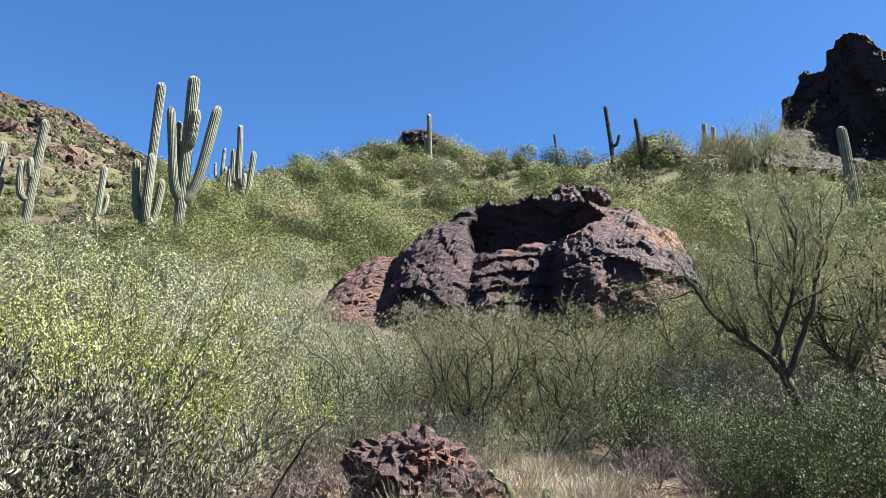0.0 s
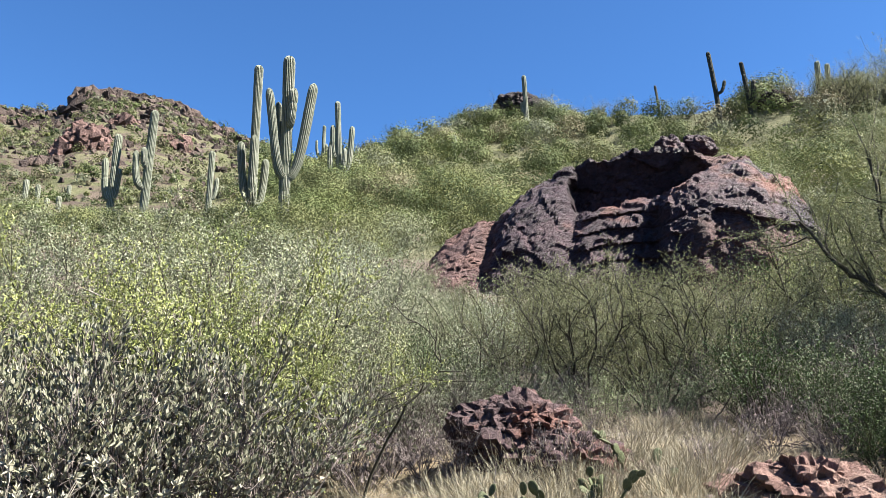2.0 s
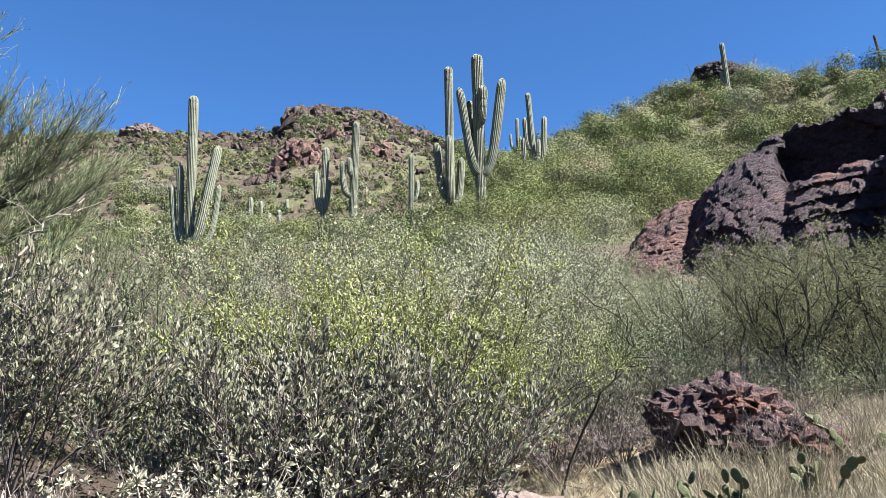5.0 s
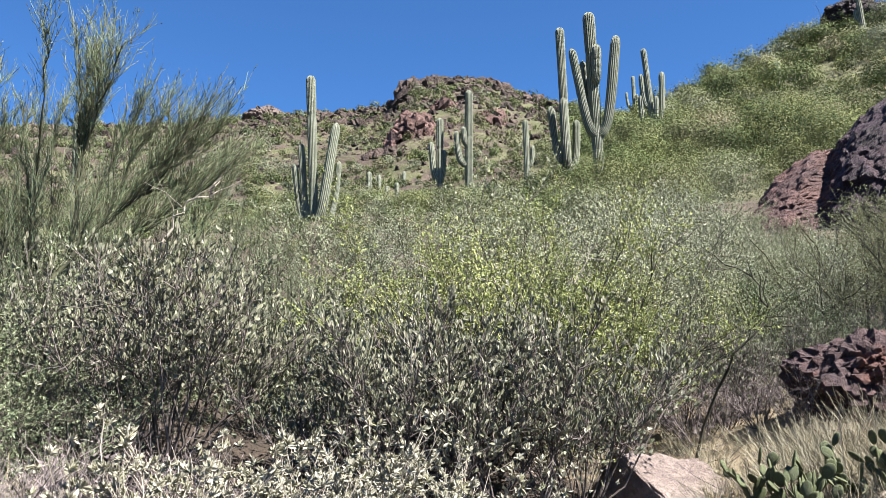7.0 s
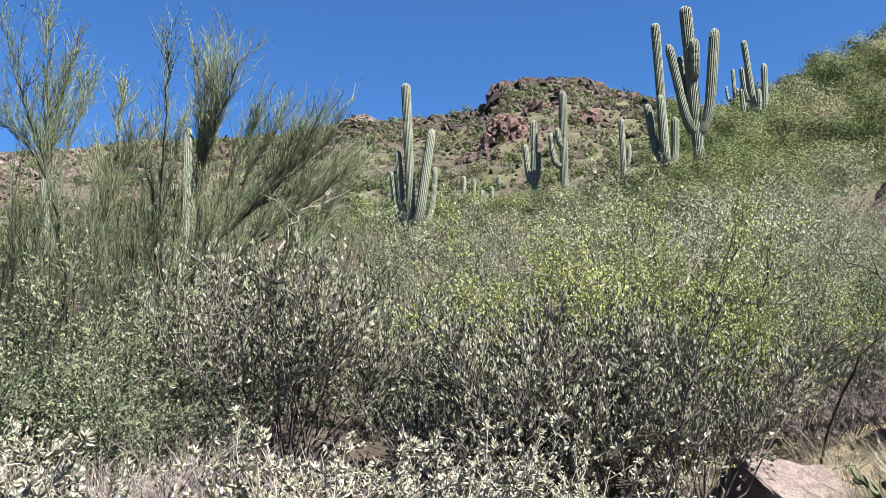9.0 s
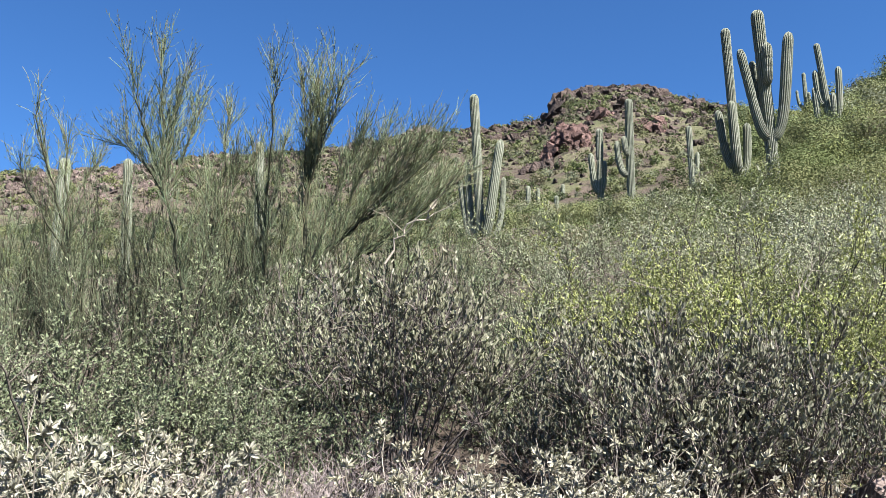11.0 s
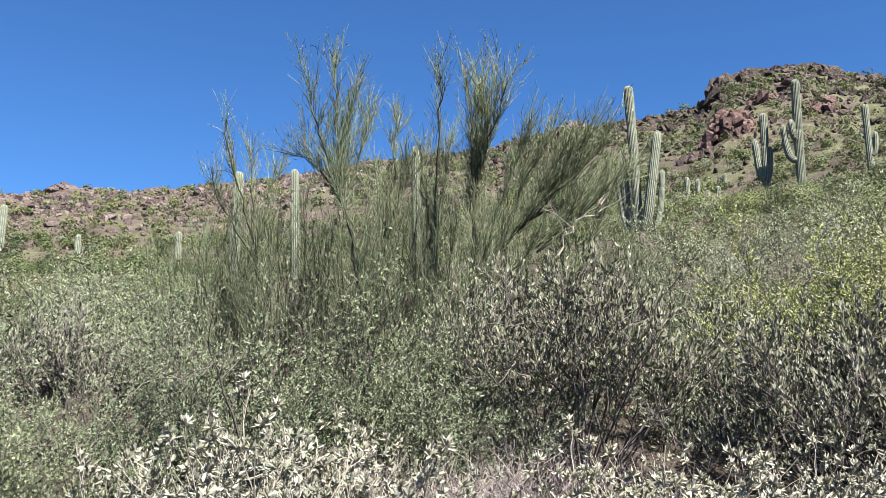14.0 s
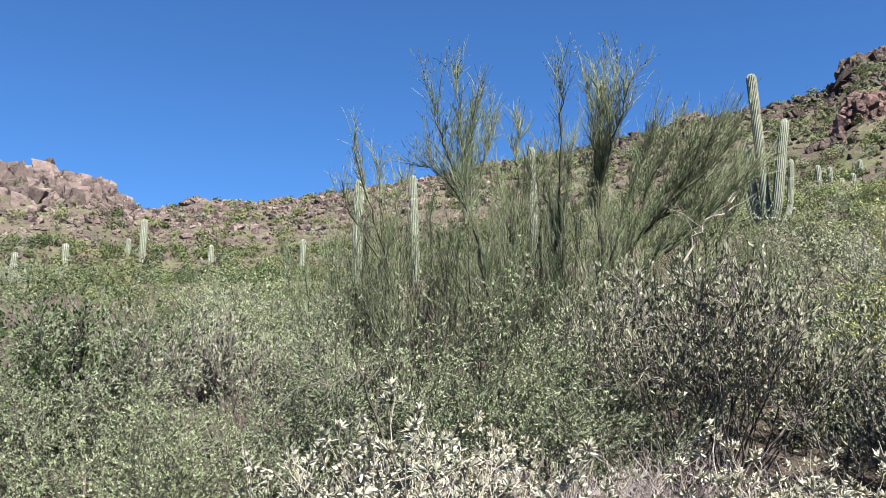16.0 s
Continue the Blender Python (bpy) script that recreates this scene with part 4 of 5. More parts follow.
def shrub(seed, H, W, mains, subs, twigs, stem_r, leaf, leaves, up=0.10, wob=0.16, sub_len=0.42, twig_len=0.2, hexed=False, tilt=0.9, leaf_spread=0.7, leaf_up=0.3, tips=False, twig_spread=0.6, low=0.25, twig_r=0.0012, lean=(0.0, 0.0), sub_leaves=0, inner=10, tri=False, green_twigs=False):
    """Wood and leaves of one shrub of height H and radius W, round its foot. leaf = (length, width)."""
    rng = np.random.default_rng(seed)
    th = rng.uniform(0, 2 * np.pi, mains)
    out = rng.uniform(0.1, 1.0, mains) ** 0.7 * tilt
    d0 = np.stack([np.cos(th) * out + lean[0], np.sin(th) * out + lean[1], np.ones(mains)], 1)
    d0 /= np.linalg.norm(d0, axis=1)[:, None]
    p0 = np.stack([np.cos(th) * 0.10 * W * out, np.sin(th) * 0.10 * W * out, np.full(mains, -0.05)], 1)
    m = runs(rng, p0, d0, H * rng.uniform(0.6, 1.1, mains), 6, wob, up)
    s_p, s_d = sprout(rng, m, subs, low, 0.97, 0.5, 0.1)
    s = runs(rng, s_p, s_d, H * sub_len * rng.uniform(0.5, 1.2, len(s_p)), 3, wob * 1.2, up)
    groups = [m, s]
    if twigs:
        t_p, t_d = sprout(rng, s, twigs, 0.15, 1.0, twig_spread, 0.05)
        t = runs(rng, t_p, t_d, H * twig_len * rng.uniform(0.5, 1.3, len(t_p)), 2, wob * 1.3, up)
        groups.append(t)
    top = np.quantile(groups[-1][:, -1, 2], 0.985)
    rad = np.quantile(np.hypot(groups[-1][:, -1, 0] - lean[0] * H * 0.5, groups[-1][:, -1, 1] - lean[1] * H * 0.5), 0.93)
    fit = np.array((W / rad, W / rad, H / top))
    groups = [g * fit for g in groups]
    wood, fol = Build(), Build()
    tubes(wood, groups[0], stem_r * rng.uniform(0.6, 1.2, mains), np.full(mains, stem_r * 0.25), 5)
    n = len(s)
    if twigs:
        tubes(wood, groups[1], np.full(n, stem_r * 0.36), np.full(n, stem_r * 0.12), 3)
        ribbons(fol if green_twigs else wood, groups[2], twig_r, rng)
        l_p, l_d = sprout(rng, groups[2], leaves, 0.72 if tips else 0.05, 1.0, leaf_spread, leaf_up)
    else:
        ribbons(fol if green_twigs else wood, groups[1], stem_r * 0.3, rng)
        l_p, l_d = sprout(rng, groups[1], leaves, 0.05, 1.05, leaf_spread, leaf_up)
        l_p = l_p + rng.normal(0, 0.05 * H, l_p.shape)
    if sub_leaves:
        q_p, q_d = sprout(rng, groups[1], sub_leaves, 0.3, 1.0, leaf_spread, leaf_up)
        l_p, l_d = np.concatenate([l_p, q_p]), np.concatenate([l_d, q_d])
    if inner:
        i_p, i_d = sprout(rng, groups[0], inner, 0.2, 0.9, 0.8, 0.0)
        i_p = i_p + rng.normal(0, 0.06 * H, i_p.shape)
        fol.leaves(i_p, i_d, max(0.022, leaf[0] * 1.3), max(0.015, leaf[1] * 1.3), rng, tri=True)
    fol.leaves(l_p, l_d, leaf[0], leaf[1], rng, hexed=hexed, tri=tri)
    return wood, fol


KINDS = {}


def species(key, name, part_names, mats, label, category, group, variants):
    KINDS[key] = dict(name=name, parts=part_names, mats=mats, label=label, category=category, group=group, variants=variants, made={})


def put(key, variant, m, label=""):
    """One plant of a kind at a pose; the first is built, the rest are copies of it."""
    k = KINDS[key]
    variant %= len(k["variants"])
    if variant not in k["made"]:
        ob = thing(k["name"], k["label"], k["category"], k["group"])
        builds = k["variants"][variant]()
        for pn, b, mt in zip(k["parts"], builds, k["mats"]):
            part(pn, b, mt, ob)
        ob.matrix_basis = m
        k["made"][variant] = ob
    else:
        src = k["made"][variant]
        ob = copy_thing(src, m @ Matrix.Diagonal((1 / src.scale.x, 1 / src.scale.y, 1 / src.scale.z, 1)))
    if label:
        ob["label"] = label
    return ob


WF = ["woody_frame", "foliage"]
BUSHES = []
# key, name, wood, leaf, label, category, group, near: seeds and shape, far: seeds and shape
BUSHES.append(("jojoba", "jojoba_bush", M_BARK_GREY, L_JOJOBA, "dense grey-green jojoba bush with upright oval leaves", "bush", "jojoba bushes",
     (101, 102, 103), dict(H=1.05, W=0.62, mains=24, subs=12, twigs=5, stem_r=0.0065, leaf=(0.026, 0.0150), leaves=5, inner=5, hexed=True, tips=True, twig_r=0.0018, tilt=1.0, leaf_spread=0.35, leaf_up=0.9, sub_len=0.22, twig_len=0.11, low=0.55), None))
BUSHES.append(("brittle", "brittlebush", M_STEM_PALE, L_BRITTLE, "low white-leaved brittlebush with bare pale stems", "bush", "brittlebushes",
     (111, 112, 113), dict(H=0.52, W=0.34, mains=16, subs=4, twigs=2, stem_r=0.0045, leaf=(0.023, 0.0085), leaves=17, inner=0, hexed=True, tilt=0.75, tips=True, leaf_spread=1.0, leaf_up=0.25, sub_len=0.24, twig_len=0.07, twig_r=0.0016, low=0.55, wob=0.11), None))
BUSHES.append(("pale", "pale_leaf_bush", M_BARK_MID, L_PALE, "broad pale olive bush with small bright leaves", "bush", "pale bushes",
     (121, 122), dict(H=1.65, W=1.15, mains=17, subs=20, twigs=8, stem_r=0.008, leaf=(0.019, 0.012), leaves=13, inner=58, tri=True, tilt=1.1, sub_len=0.22, twig_len=0.085, low=0.2, twig_spread=0.8, leaf_spread=0.9),
     dict(H=1.3, W=1.0, mains=14, subs=6, twigs=0, stem_r=0.012, leaf=(0.028, 0.018), leaves=46, inner=30, tri=True, tilt=1.1)))
BUSHES.append(("silver", "silver_bush", M_BARK_MID, L_SILVER, "silvery fine-leaved desert bush", "bush", "silver bushes",
     (131, 132), dict(H=1.5, W=1.1, mains=20, subs=9, twigs=5, stem_r=0.012, leaf=(0.035, 0.018), leaves=5, tilt=1.1, sub_len=0.36, twig_len=0.16),
     dict(H=1.3, W=1.0, mains=14, subs=6, twigs=0, stem_r=0.012, leaf=(0.028, 0.018), leaves=46, inner=30, tri=True, tilt=1.1)))
BUSHES.append(("green", "green_bush", M_BARK_MID, L_GREEN, "fine-leaved green desert bush", "bush", "green bushes",
     (141, 142), dict(H=0.95, W=0.72, mains=13, subs=16, twigs=8, stem_r=0.005, leaf=(0.0155, 0.0095), leaves=9, inner=70, tri=True, tilt=1.2, sub_len=0.26, twig_len=0.12, low=0.12, twig_spread=0.8, leaf_spread=0.9),
     dict(H=1.2, W=1.0, mains=14, subs=6, twigs=0, stem_r=0.010, leaf=(0.028, 0.018), leaves=46, inner=30, tri=True, tilt=1.2)))
BUSHES.append(("dark", "dark_leaf_bush", M_BARK_DARK, L_DARK, "dark green leafy bush", "bush", "dark bushes",
     (151,), dict(H=1.5, W=1.0, mains=20, subs=9, twigs=5, stem_r=0.012, leaf=(0.04, 0.024), leaves=5, tilt=1.0, sub_len=0.36, twig_len=0.16),
     dict(H=1.3, W=1.0, mains=14, subs=6, twigs=0, stem_r=0.012, leaf=(0.028, 0.018), leaves=46, inner=30, tri=True, tilt=1.0)))
BUSHES.append(("bright", "bright_bush", M_BARK_DARK, L_BRIGHT, "bright yellow-green leafy bush", "bush", "bright bushes",
     (161,), dict(H=1.5, W=1.0, mains=16, subs=12, twigs=7, stem_r=0.007, leaf=(0.018, 0.0115), leaves=14, inner=40, tri=True, tilt=1.0, sub_len=0.28, twig_len=0.11, twig_spread=0.8, leaf_spread=0.9),
     dict(H=1.3, W=1.0, mains=14, subs=6, twigs=0, stem_r=0.012, leaf=(0.028, 0.018), leaves=46, inner=30, tri=True, tilt=1.0)))
BUSHES.append(("palo", "palo_verde", M_BARK_DARK, L_OLIVE, "feathery olive palo verde with dark crooked limbs", "tree", "palo verdes",
     (171, 172), dict(H=1.6, W=1.15, mains=9, subs=14, twigs=10, stem_r=0.020, leaf=(0.018, 0.011), leaves=15, tri=True, tilt=1.1, sub_len=0.34, twig_len=0.14, wob=0.26, low=0.25, twig_r=0.0012, twig_spread=1.0, leaf_spread=1.2, leaf_up=0.1),
     dict(H=1.6, W=1.2, mains=12, subs=8, twigs=0, stem_r=0.02, leaf=(0.030, 0.017), leaves=60, tri=True, tilt=1.1, wob=0.22, leaf_spread=1.2)))
BUSHES.append(("broom", "broom_palo_verde", M_BARK_GREEN, L_BROOM, "broom-like palo verde with bare upright green twigs", "tree", "broom palo verdes",
     (181, 182, 183), dict(H=2.45, W=0.66, mains=9, subs=13, twigs=9, stem_r=0.010, leaf=(0.026, 0.0055), leaves=5, tri=True, green_twigs=True, tilt=0.8, sub_len=0.30, twig_len=0.13, wob=0.17, up=0.08, low=0.15, twig_spread=0.55, leaf_spread=0.5, twig_r=0.0017), None))
BUSHES.append(("dead", "dead_brush", M_DEAD, M_DEAD, "leafless grey-purple dead brush", "bush", "dead brush",
     (191, 192), dict(H=0.46, W=0.30, mains=22, subs=4, twigs=2, stem_r=0.004, leaf=(0.02, 0.003), leaves=2, tilt=0.7, sub_len=0.4, twig_len=0.2, wob=0.12, low=0.2), None))
for key, nm, wood_m, leaf_m, lab, cat, grp, seeds, near, far in BUSHES:
    species(key, nm, WF, [wood_m, leaf_m], lab, cat, grp, [lambda s=s, near=near: shrub(s, **near) for s in seeds])
    if far:
        species(key + "_far", nm, WF, [wood_m, leaf_m], lab, cat, grp, [lambda s=s, far=far: shrub(s + 1000, **far) for s in (1, 2)])


def grass(seed, H, count, width):
    rng = np.random.default_rng(seed)
    th, rad = rng.uniform(0, 2 * np.pi, count), rng.uniform(0, 0.20, count)
    p0 = np.stack([np.cos(th) * rad, np.sin(th) * rad, np.full(count, -0.03)], 1)
    o = rng.uniform(0.1, 0.9, count)
    d0 = np.stack([np.cos(th) * o, np.sin(th) * o, np.ones(count)], 1)
    d0 /= np.linalg.norm(d0, axis=1)[:, None]
    b = Build()
    ribbons(b, runs(rng, p0, d0, H * rng.uniform(0.5, 1.15, count), 4, 0.12, -0.10), width * 1.3, rng)
    return (b,)


species("grass", "dry_grass", ["blade_tuft"], [L_STRAW], "tuft of dry straw-coloured grass", "grass", "dry grass tufts", [lambda s=s: grass(s, 0.18, 170, 0.0010) for s in (201, 202, 203)])


# ---- layout of the nearer plants: kind, variant, heading, distance, scale ----
PLANTS = []
PLANTS.append(("brittle", [(46, 2.7, 1.0), (41, 2.5, 1.05), (37, 2.7, 1.25), (32, 2.45, 1.0), (30.5, 2.6, 0.9), (14.5, 2.6, 1.05), (8.5, 2.6, 1.05), (-2.5, 3.1, 1.1), (0.5, 3.1, 1.15), (3.2, 3.0, 1.15), (-5.0, 3.2, 1.0), (33.5, 2.9, 0.9), (5.5, 2.7, 1.0), (-8, 3.1, 0.8), (35, 3.0, 1.0), (11.5, 2.9, 0.9), (39, 2.8, 1.0), (43.5, 2.9, 0.8)]))
PLANTS.append(("dead", [(27, 2.65, 0.95), (29.5, 2.7, 1.0), (25.3, 2.6, 0.9), (31, 2.85, 0.9), (22.5, 2.7, 0.9), (16, 3.2, 0.9), (13, 3.3, 0.85), (20, 3.2, 0.95), (5, 3.1, 0.8), (1, 3.2, 0.75), (-5, 3.3, 0.8), (28, 3.0, 0.95), (24.5, 2.9, 1.0), (21.5, 2.9, 0.95), (33.5, 3.2, 0.9), (11, 3.1, 0.8), (-18.5, 5.5, 1.2), (-21.5, 5.9, 1.2), (-13, 5.6, 1.1), (-45, 7.0, 1.3), (-50, 7.4, 1.4), (-55, 7.2, 1.3), (-40.5, 7.4, 1.2), (-29, 7.2, 1.3), (-51, 6.2, 0.9), (-54, 6.4, 0.9)]))
PLANTS.append(("jojoba", [(-20.5, 5.7, 0.62), (-23.8, 6.1, 0.55), (-17.5, 5.9, 0.7), (15.0, 4.0, 1.0), (18.5, 4.4, 0.95), (-1.5, 3.8, 0.95), (-7.0, 4.0, 1.02), (-11.0, 4.3, 0.95), (-4.0, 4.2, 1.0), (4.0, 3.9, 0.8), (48, 4.6, 0.72), (54, 4.8, 0.75), (43, 4.9, 0.6)]))
PLANTS.append(("green", [(32, 3.9, 1.0), (37, 4.1, 1.0), (27.5, 3.9, 0.95), (24, 3.7, 0.85), (41, 3.6, 0.85), (57, 4.0, 0.85), (10, 4.9, 1.1), (22, 5.4, 1.1), (7, 6.0, 1.2), (62, 4.2, 1.0), (46, 3.6, 0.75), (50, 3.0, 0.62), (54, 2.9, 0.62), (58, 3.1, 0.7), (47.5, 2.7, 0.5)]))
PLANTS.append(("green_far", [(42.0, 6.2, 0.7), (46.0, 6.6, 0.75), (50.0, 6.4, 0.7), (39.0, 6.8, 0.7), (53.0, 7.0, 0.7), (44.5, 8.0, 0.8), (48.0, 8.2, 0.8), (-52.5, 6.6, 0.42), (-55.5, 6.9, 0.5), (-58.5, 6.4, 0.45), (-49.5, 6.3, 0.35), (-22.0, 6.6, 0.45), (-30, 6.7, 0.42), (-34.5, 6.6, 0.40), (-38.5, 6.7, 0.42), (-43, 6.8, 0.45), (-47, 7.0, 0.5), (-26.5, 6.8, 0.42), (-23, 7.6, 0.75), (-48.5, 8.2, 0.6), (-50.5, 9.0, 0.75), (-54.0, 9.6, 0.75), (-56.0, 8.4, 0.6), (-47.0, 9.4, 0.75), (-58.5, 8.0, 0.6)]))
PLANTS.append(("pale", [(-9.0, 5.9, 1.0), (-13.5, 6.6, 0.95), (-3.5, 6.4, 1.0), (-17.0, 7.6, 0.85), (2.0, 7.2, 0.9), (-19.5, 8.8, 0.62), (-20.5, 10.5, 0.6), (-22.5, 11.5, 0.5), (-24.5, 12.2, 0.42), (-21.0, 13.5, 0.65), (-18.5, 11.5, 0.75)]))
PLANTS.append(("pale_far", [(-12.0, 9.0, 1.1), (-14.5, 10.0, 1.1), (-8.0, 9.2, 1.0), (-17.5, 10.5, 1.1), (-10.0, 12.0, 1.05), (-15.5, 13.5, 1.15)]))
PLANTS.append(("silver_far", [(-19, 13, 1.1), (-16, 12, 1.05), (-13, 12.5, 1.0), (-9, 11, 0.9), (-17.5, 15.5, 0.9), (-49, 8.4, 0.62), (-52.0, 8.9, 0.6), (-26.0, 8.6, 0.75)]))
PLANTS.append(("broom", [(12.5, 5.4, 0.55), (15.5, 5.2, 0.60), (19.0, 5.4, 0.66), (22.8, 5.9, 0.74), (25.5, 5.2, 0.62), (27.5, 5.5, 0.70), (31.0, 5.3, 0.66), (33.0, 6.0, 0.72), (36.8, 5.3, 0.60), (39.5, 6.0, 0.60), (9.0, 6.0, 0.5), (24.3, 5.5, 0.60), (26.5, 5.7, 0.58), (32.5, 5.5, 0.58), (34.5, 5.7, 0.55), (38.0, 5.6, 0.62), (17.5, 5.8, 0.58), (21.8, 5.7, 0.66), (29.3, 5.8, 0.68), (36.0, 5.9, 0.66), (41.0, 5.8, 0.6), (14.0, 6.0, 0.58), (11.0, 6.3, 0.55)]))
PLANTS.append(("palo", [(-29.5, 7.6, 0.70), (-33.5, 7.5, 0.75), (-37.5, 7.4, 0.75), (-41.5, 7.7, 0.75), (-25.5, 8.6, 0.5), (-45.5, 8.2, 0.7), (-32.0, 9.2, 0.85), (-37.5, 9.0, 0.8), (-50, 9.6, 0.9), (-58.5, 9.0, 1.5), (-63, 9.5, 1.6)]))
PLANTS.append(("palo_far", [(-48.6, 61, 1.9), (-50.4, 61, 2.3), (-51.6, 61, 2.4), (-53.2, 60, 2.4), (-52.3, 60, 2.3), (-54.3, 60, 2.2), (-46, 61, 1.2), (-47.2, 62, 1.3), (-49.5, 62, 1.5), (-40.5, 63, 1.1), (-35, 68, 1.2), (-26, 78, 1.5), (-27.2, 79, 1.7), (-30.2, 78, 1.4), (-33, 70, 1.1), (-57, 12.5, 1.4)]))
PLANTS.append(("bright", [(-6.5, 4.95, 0.94), (-9.8, 5.2, 0.88), (-3.2, 5.1, 0.92), (-7.5, 5.8, 1.08), (-12.5, 5.6, 0.72)]))
PLANTS.append(("bright_far", [(-46, 10.5, 0.85), (-48, 12.0, 1.0), (-51, 13.5, 1.0), (-53.5, 11.0, 0.8)]))
# those at -44 to -58.5, r under 7, are added to darken tree-shaded ground
PLANTS.append(("dark", [(-44.0, 6.6, 0.5), (-47.5, 6.6, 0.45), (-52.5, 5.6, 0.42), (-49.0, 5.8, 0.36), (-56.0, 5.9, 0.5), (-54.5, 5.2, 0.36), (-50.5, 5.3, 0.30), (-57.5, 5.4, 0.42), (-53.5, 6.2, 0.45), (-58.5, 6.6, 0.55), (58.0, 5.1, 0.62), (60.5, 5.0, 0.62), (56.0, 5.5, 0.5), (-46.5, 11.5, 0.8)]))
PLANTS.append(("grass", [(-16.5, 6.2, 1.0), (-25, 5.8, 1.0), (-27.5, 6.2, 1.1), (-31, 6.0, 1.1), (-33.5, 6.4, 1.0), (-37, 6.2, 1.2), (-40, 6.6, 1.1), (-42.5, 5.8, 1.0), (-46.5, 5.4, 1.0), (-48, 6.4, 1.1), (-21, 6.4, 1.0), (-29.5, 4.6, 1.0), (-33, 5.0, 1.0), (-26.5, 4.8, 0.9), (-36, 3.8, 0.9), (-39.5, 4.3, 0.9), (-14, 5.3, 0.8), (-12, 4.9, 0.8), (-24, 4.4, 1.0), (-26, 4.3, 1.1)]))
PLANTS[-1][1].extend([(-30, 4.3, 1.0), (-32, 4.6, 1.1), (-34, 4.3, 1.0), (-35, 5.0, 1.1), (-38, 4.8, 1.0), (-36.5, 4.2, 0.9), (-28, 4.0, 0.9), (-20, 4.9, 1.0), (-22, 5.2, 1.0), (-40, 5.4, 0.9), (-18, 5.4, 0.9), (-31, 3.9, 0.9), (32, 3.4, 1.6), (30, 3.5, 1.5), (28, 3.3, 1.9), (26, 3.4, 1.8), (33.5, 3.5, 2.0), (29, 3.2, 2.1), (35, 3.5, 1.7), (24.5, 3.3, 1.6)])
prng = random.Random(7)
for i in range(90):
    g_az, g_r = prng.uniform(-50, -9), prng.uniform(3.6, 7.0)
    if not ((-34 < g_az < -24 and 4.7 < g_r < 5.5) or (-49 < g_az < -39 and 4.5 < g_r < 5.3) or (-19 < g_az < -12 and g_r < 5.2)):
        PLANTS[-1][1].append((g_az, g_r, prng.uniform(0.7, 1.25)))
for i in range(46):
    PLANTS[-1][1].append((prng.uniform(-42, -29), prng.uniform(4.2, 5.5), prng.uniform(0.9, 1.45)))
for i in range(26):
    PLANTS[-1][1].append((prng.uniform(-33, -24), prng.uniform(4.3, 5.0), prng.uniform(0.9, 1.3)))
for i in range(22):
    PLANTS[1][1].append((prng.uniform(-50, -12), prng.uniform(5.0, 7.6), prng.uniform(0.5, 0.95)))
for kind_name, rows in PLANTS:
    for i, (az, r, sc, *turn) in enumerate(rows):
        put(kind_name, i, on_ground(az, r, turn[0] if turn else prng.uniform(0, 360), 0.0, sc, (prng.uniform(-5, 5), prng.uniform(-5, 5))))


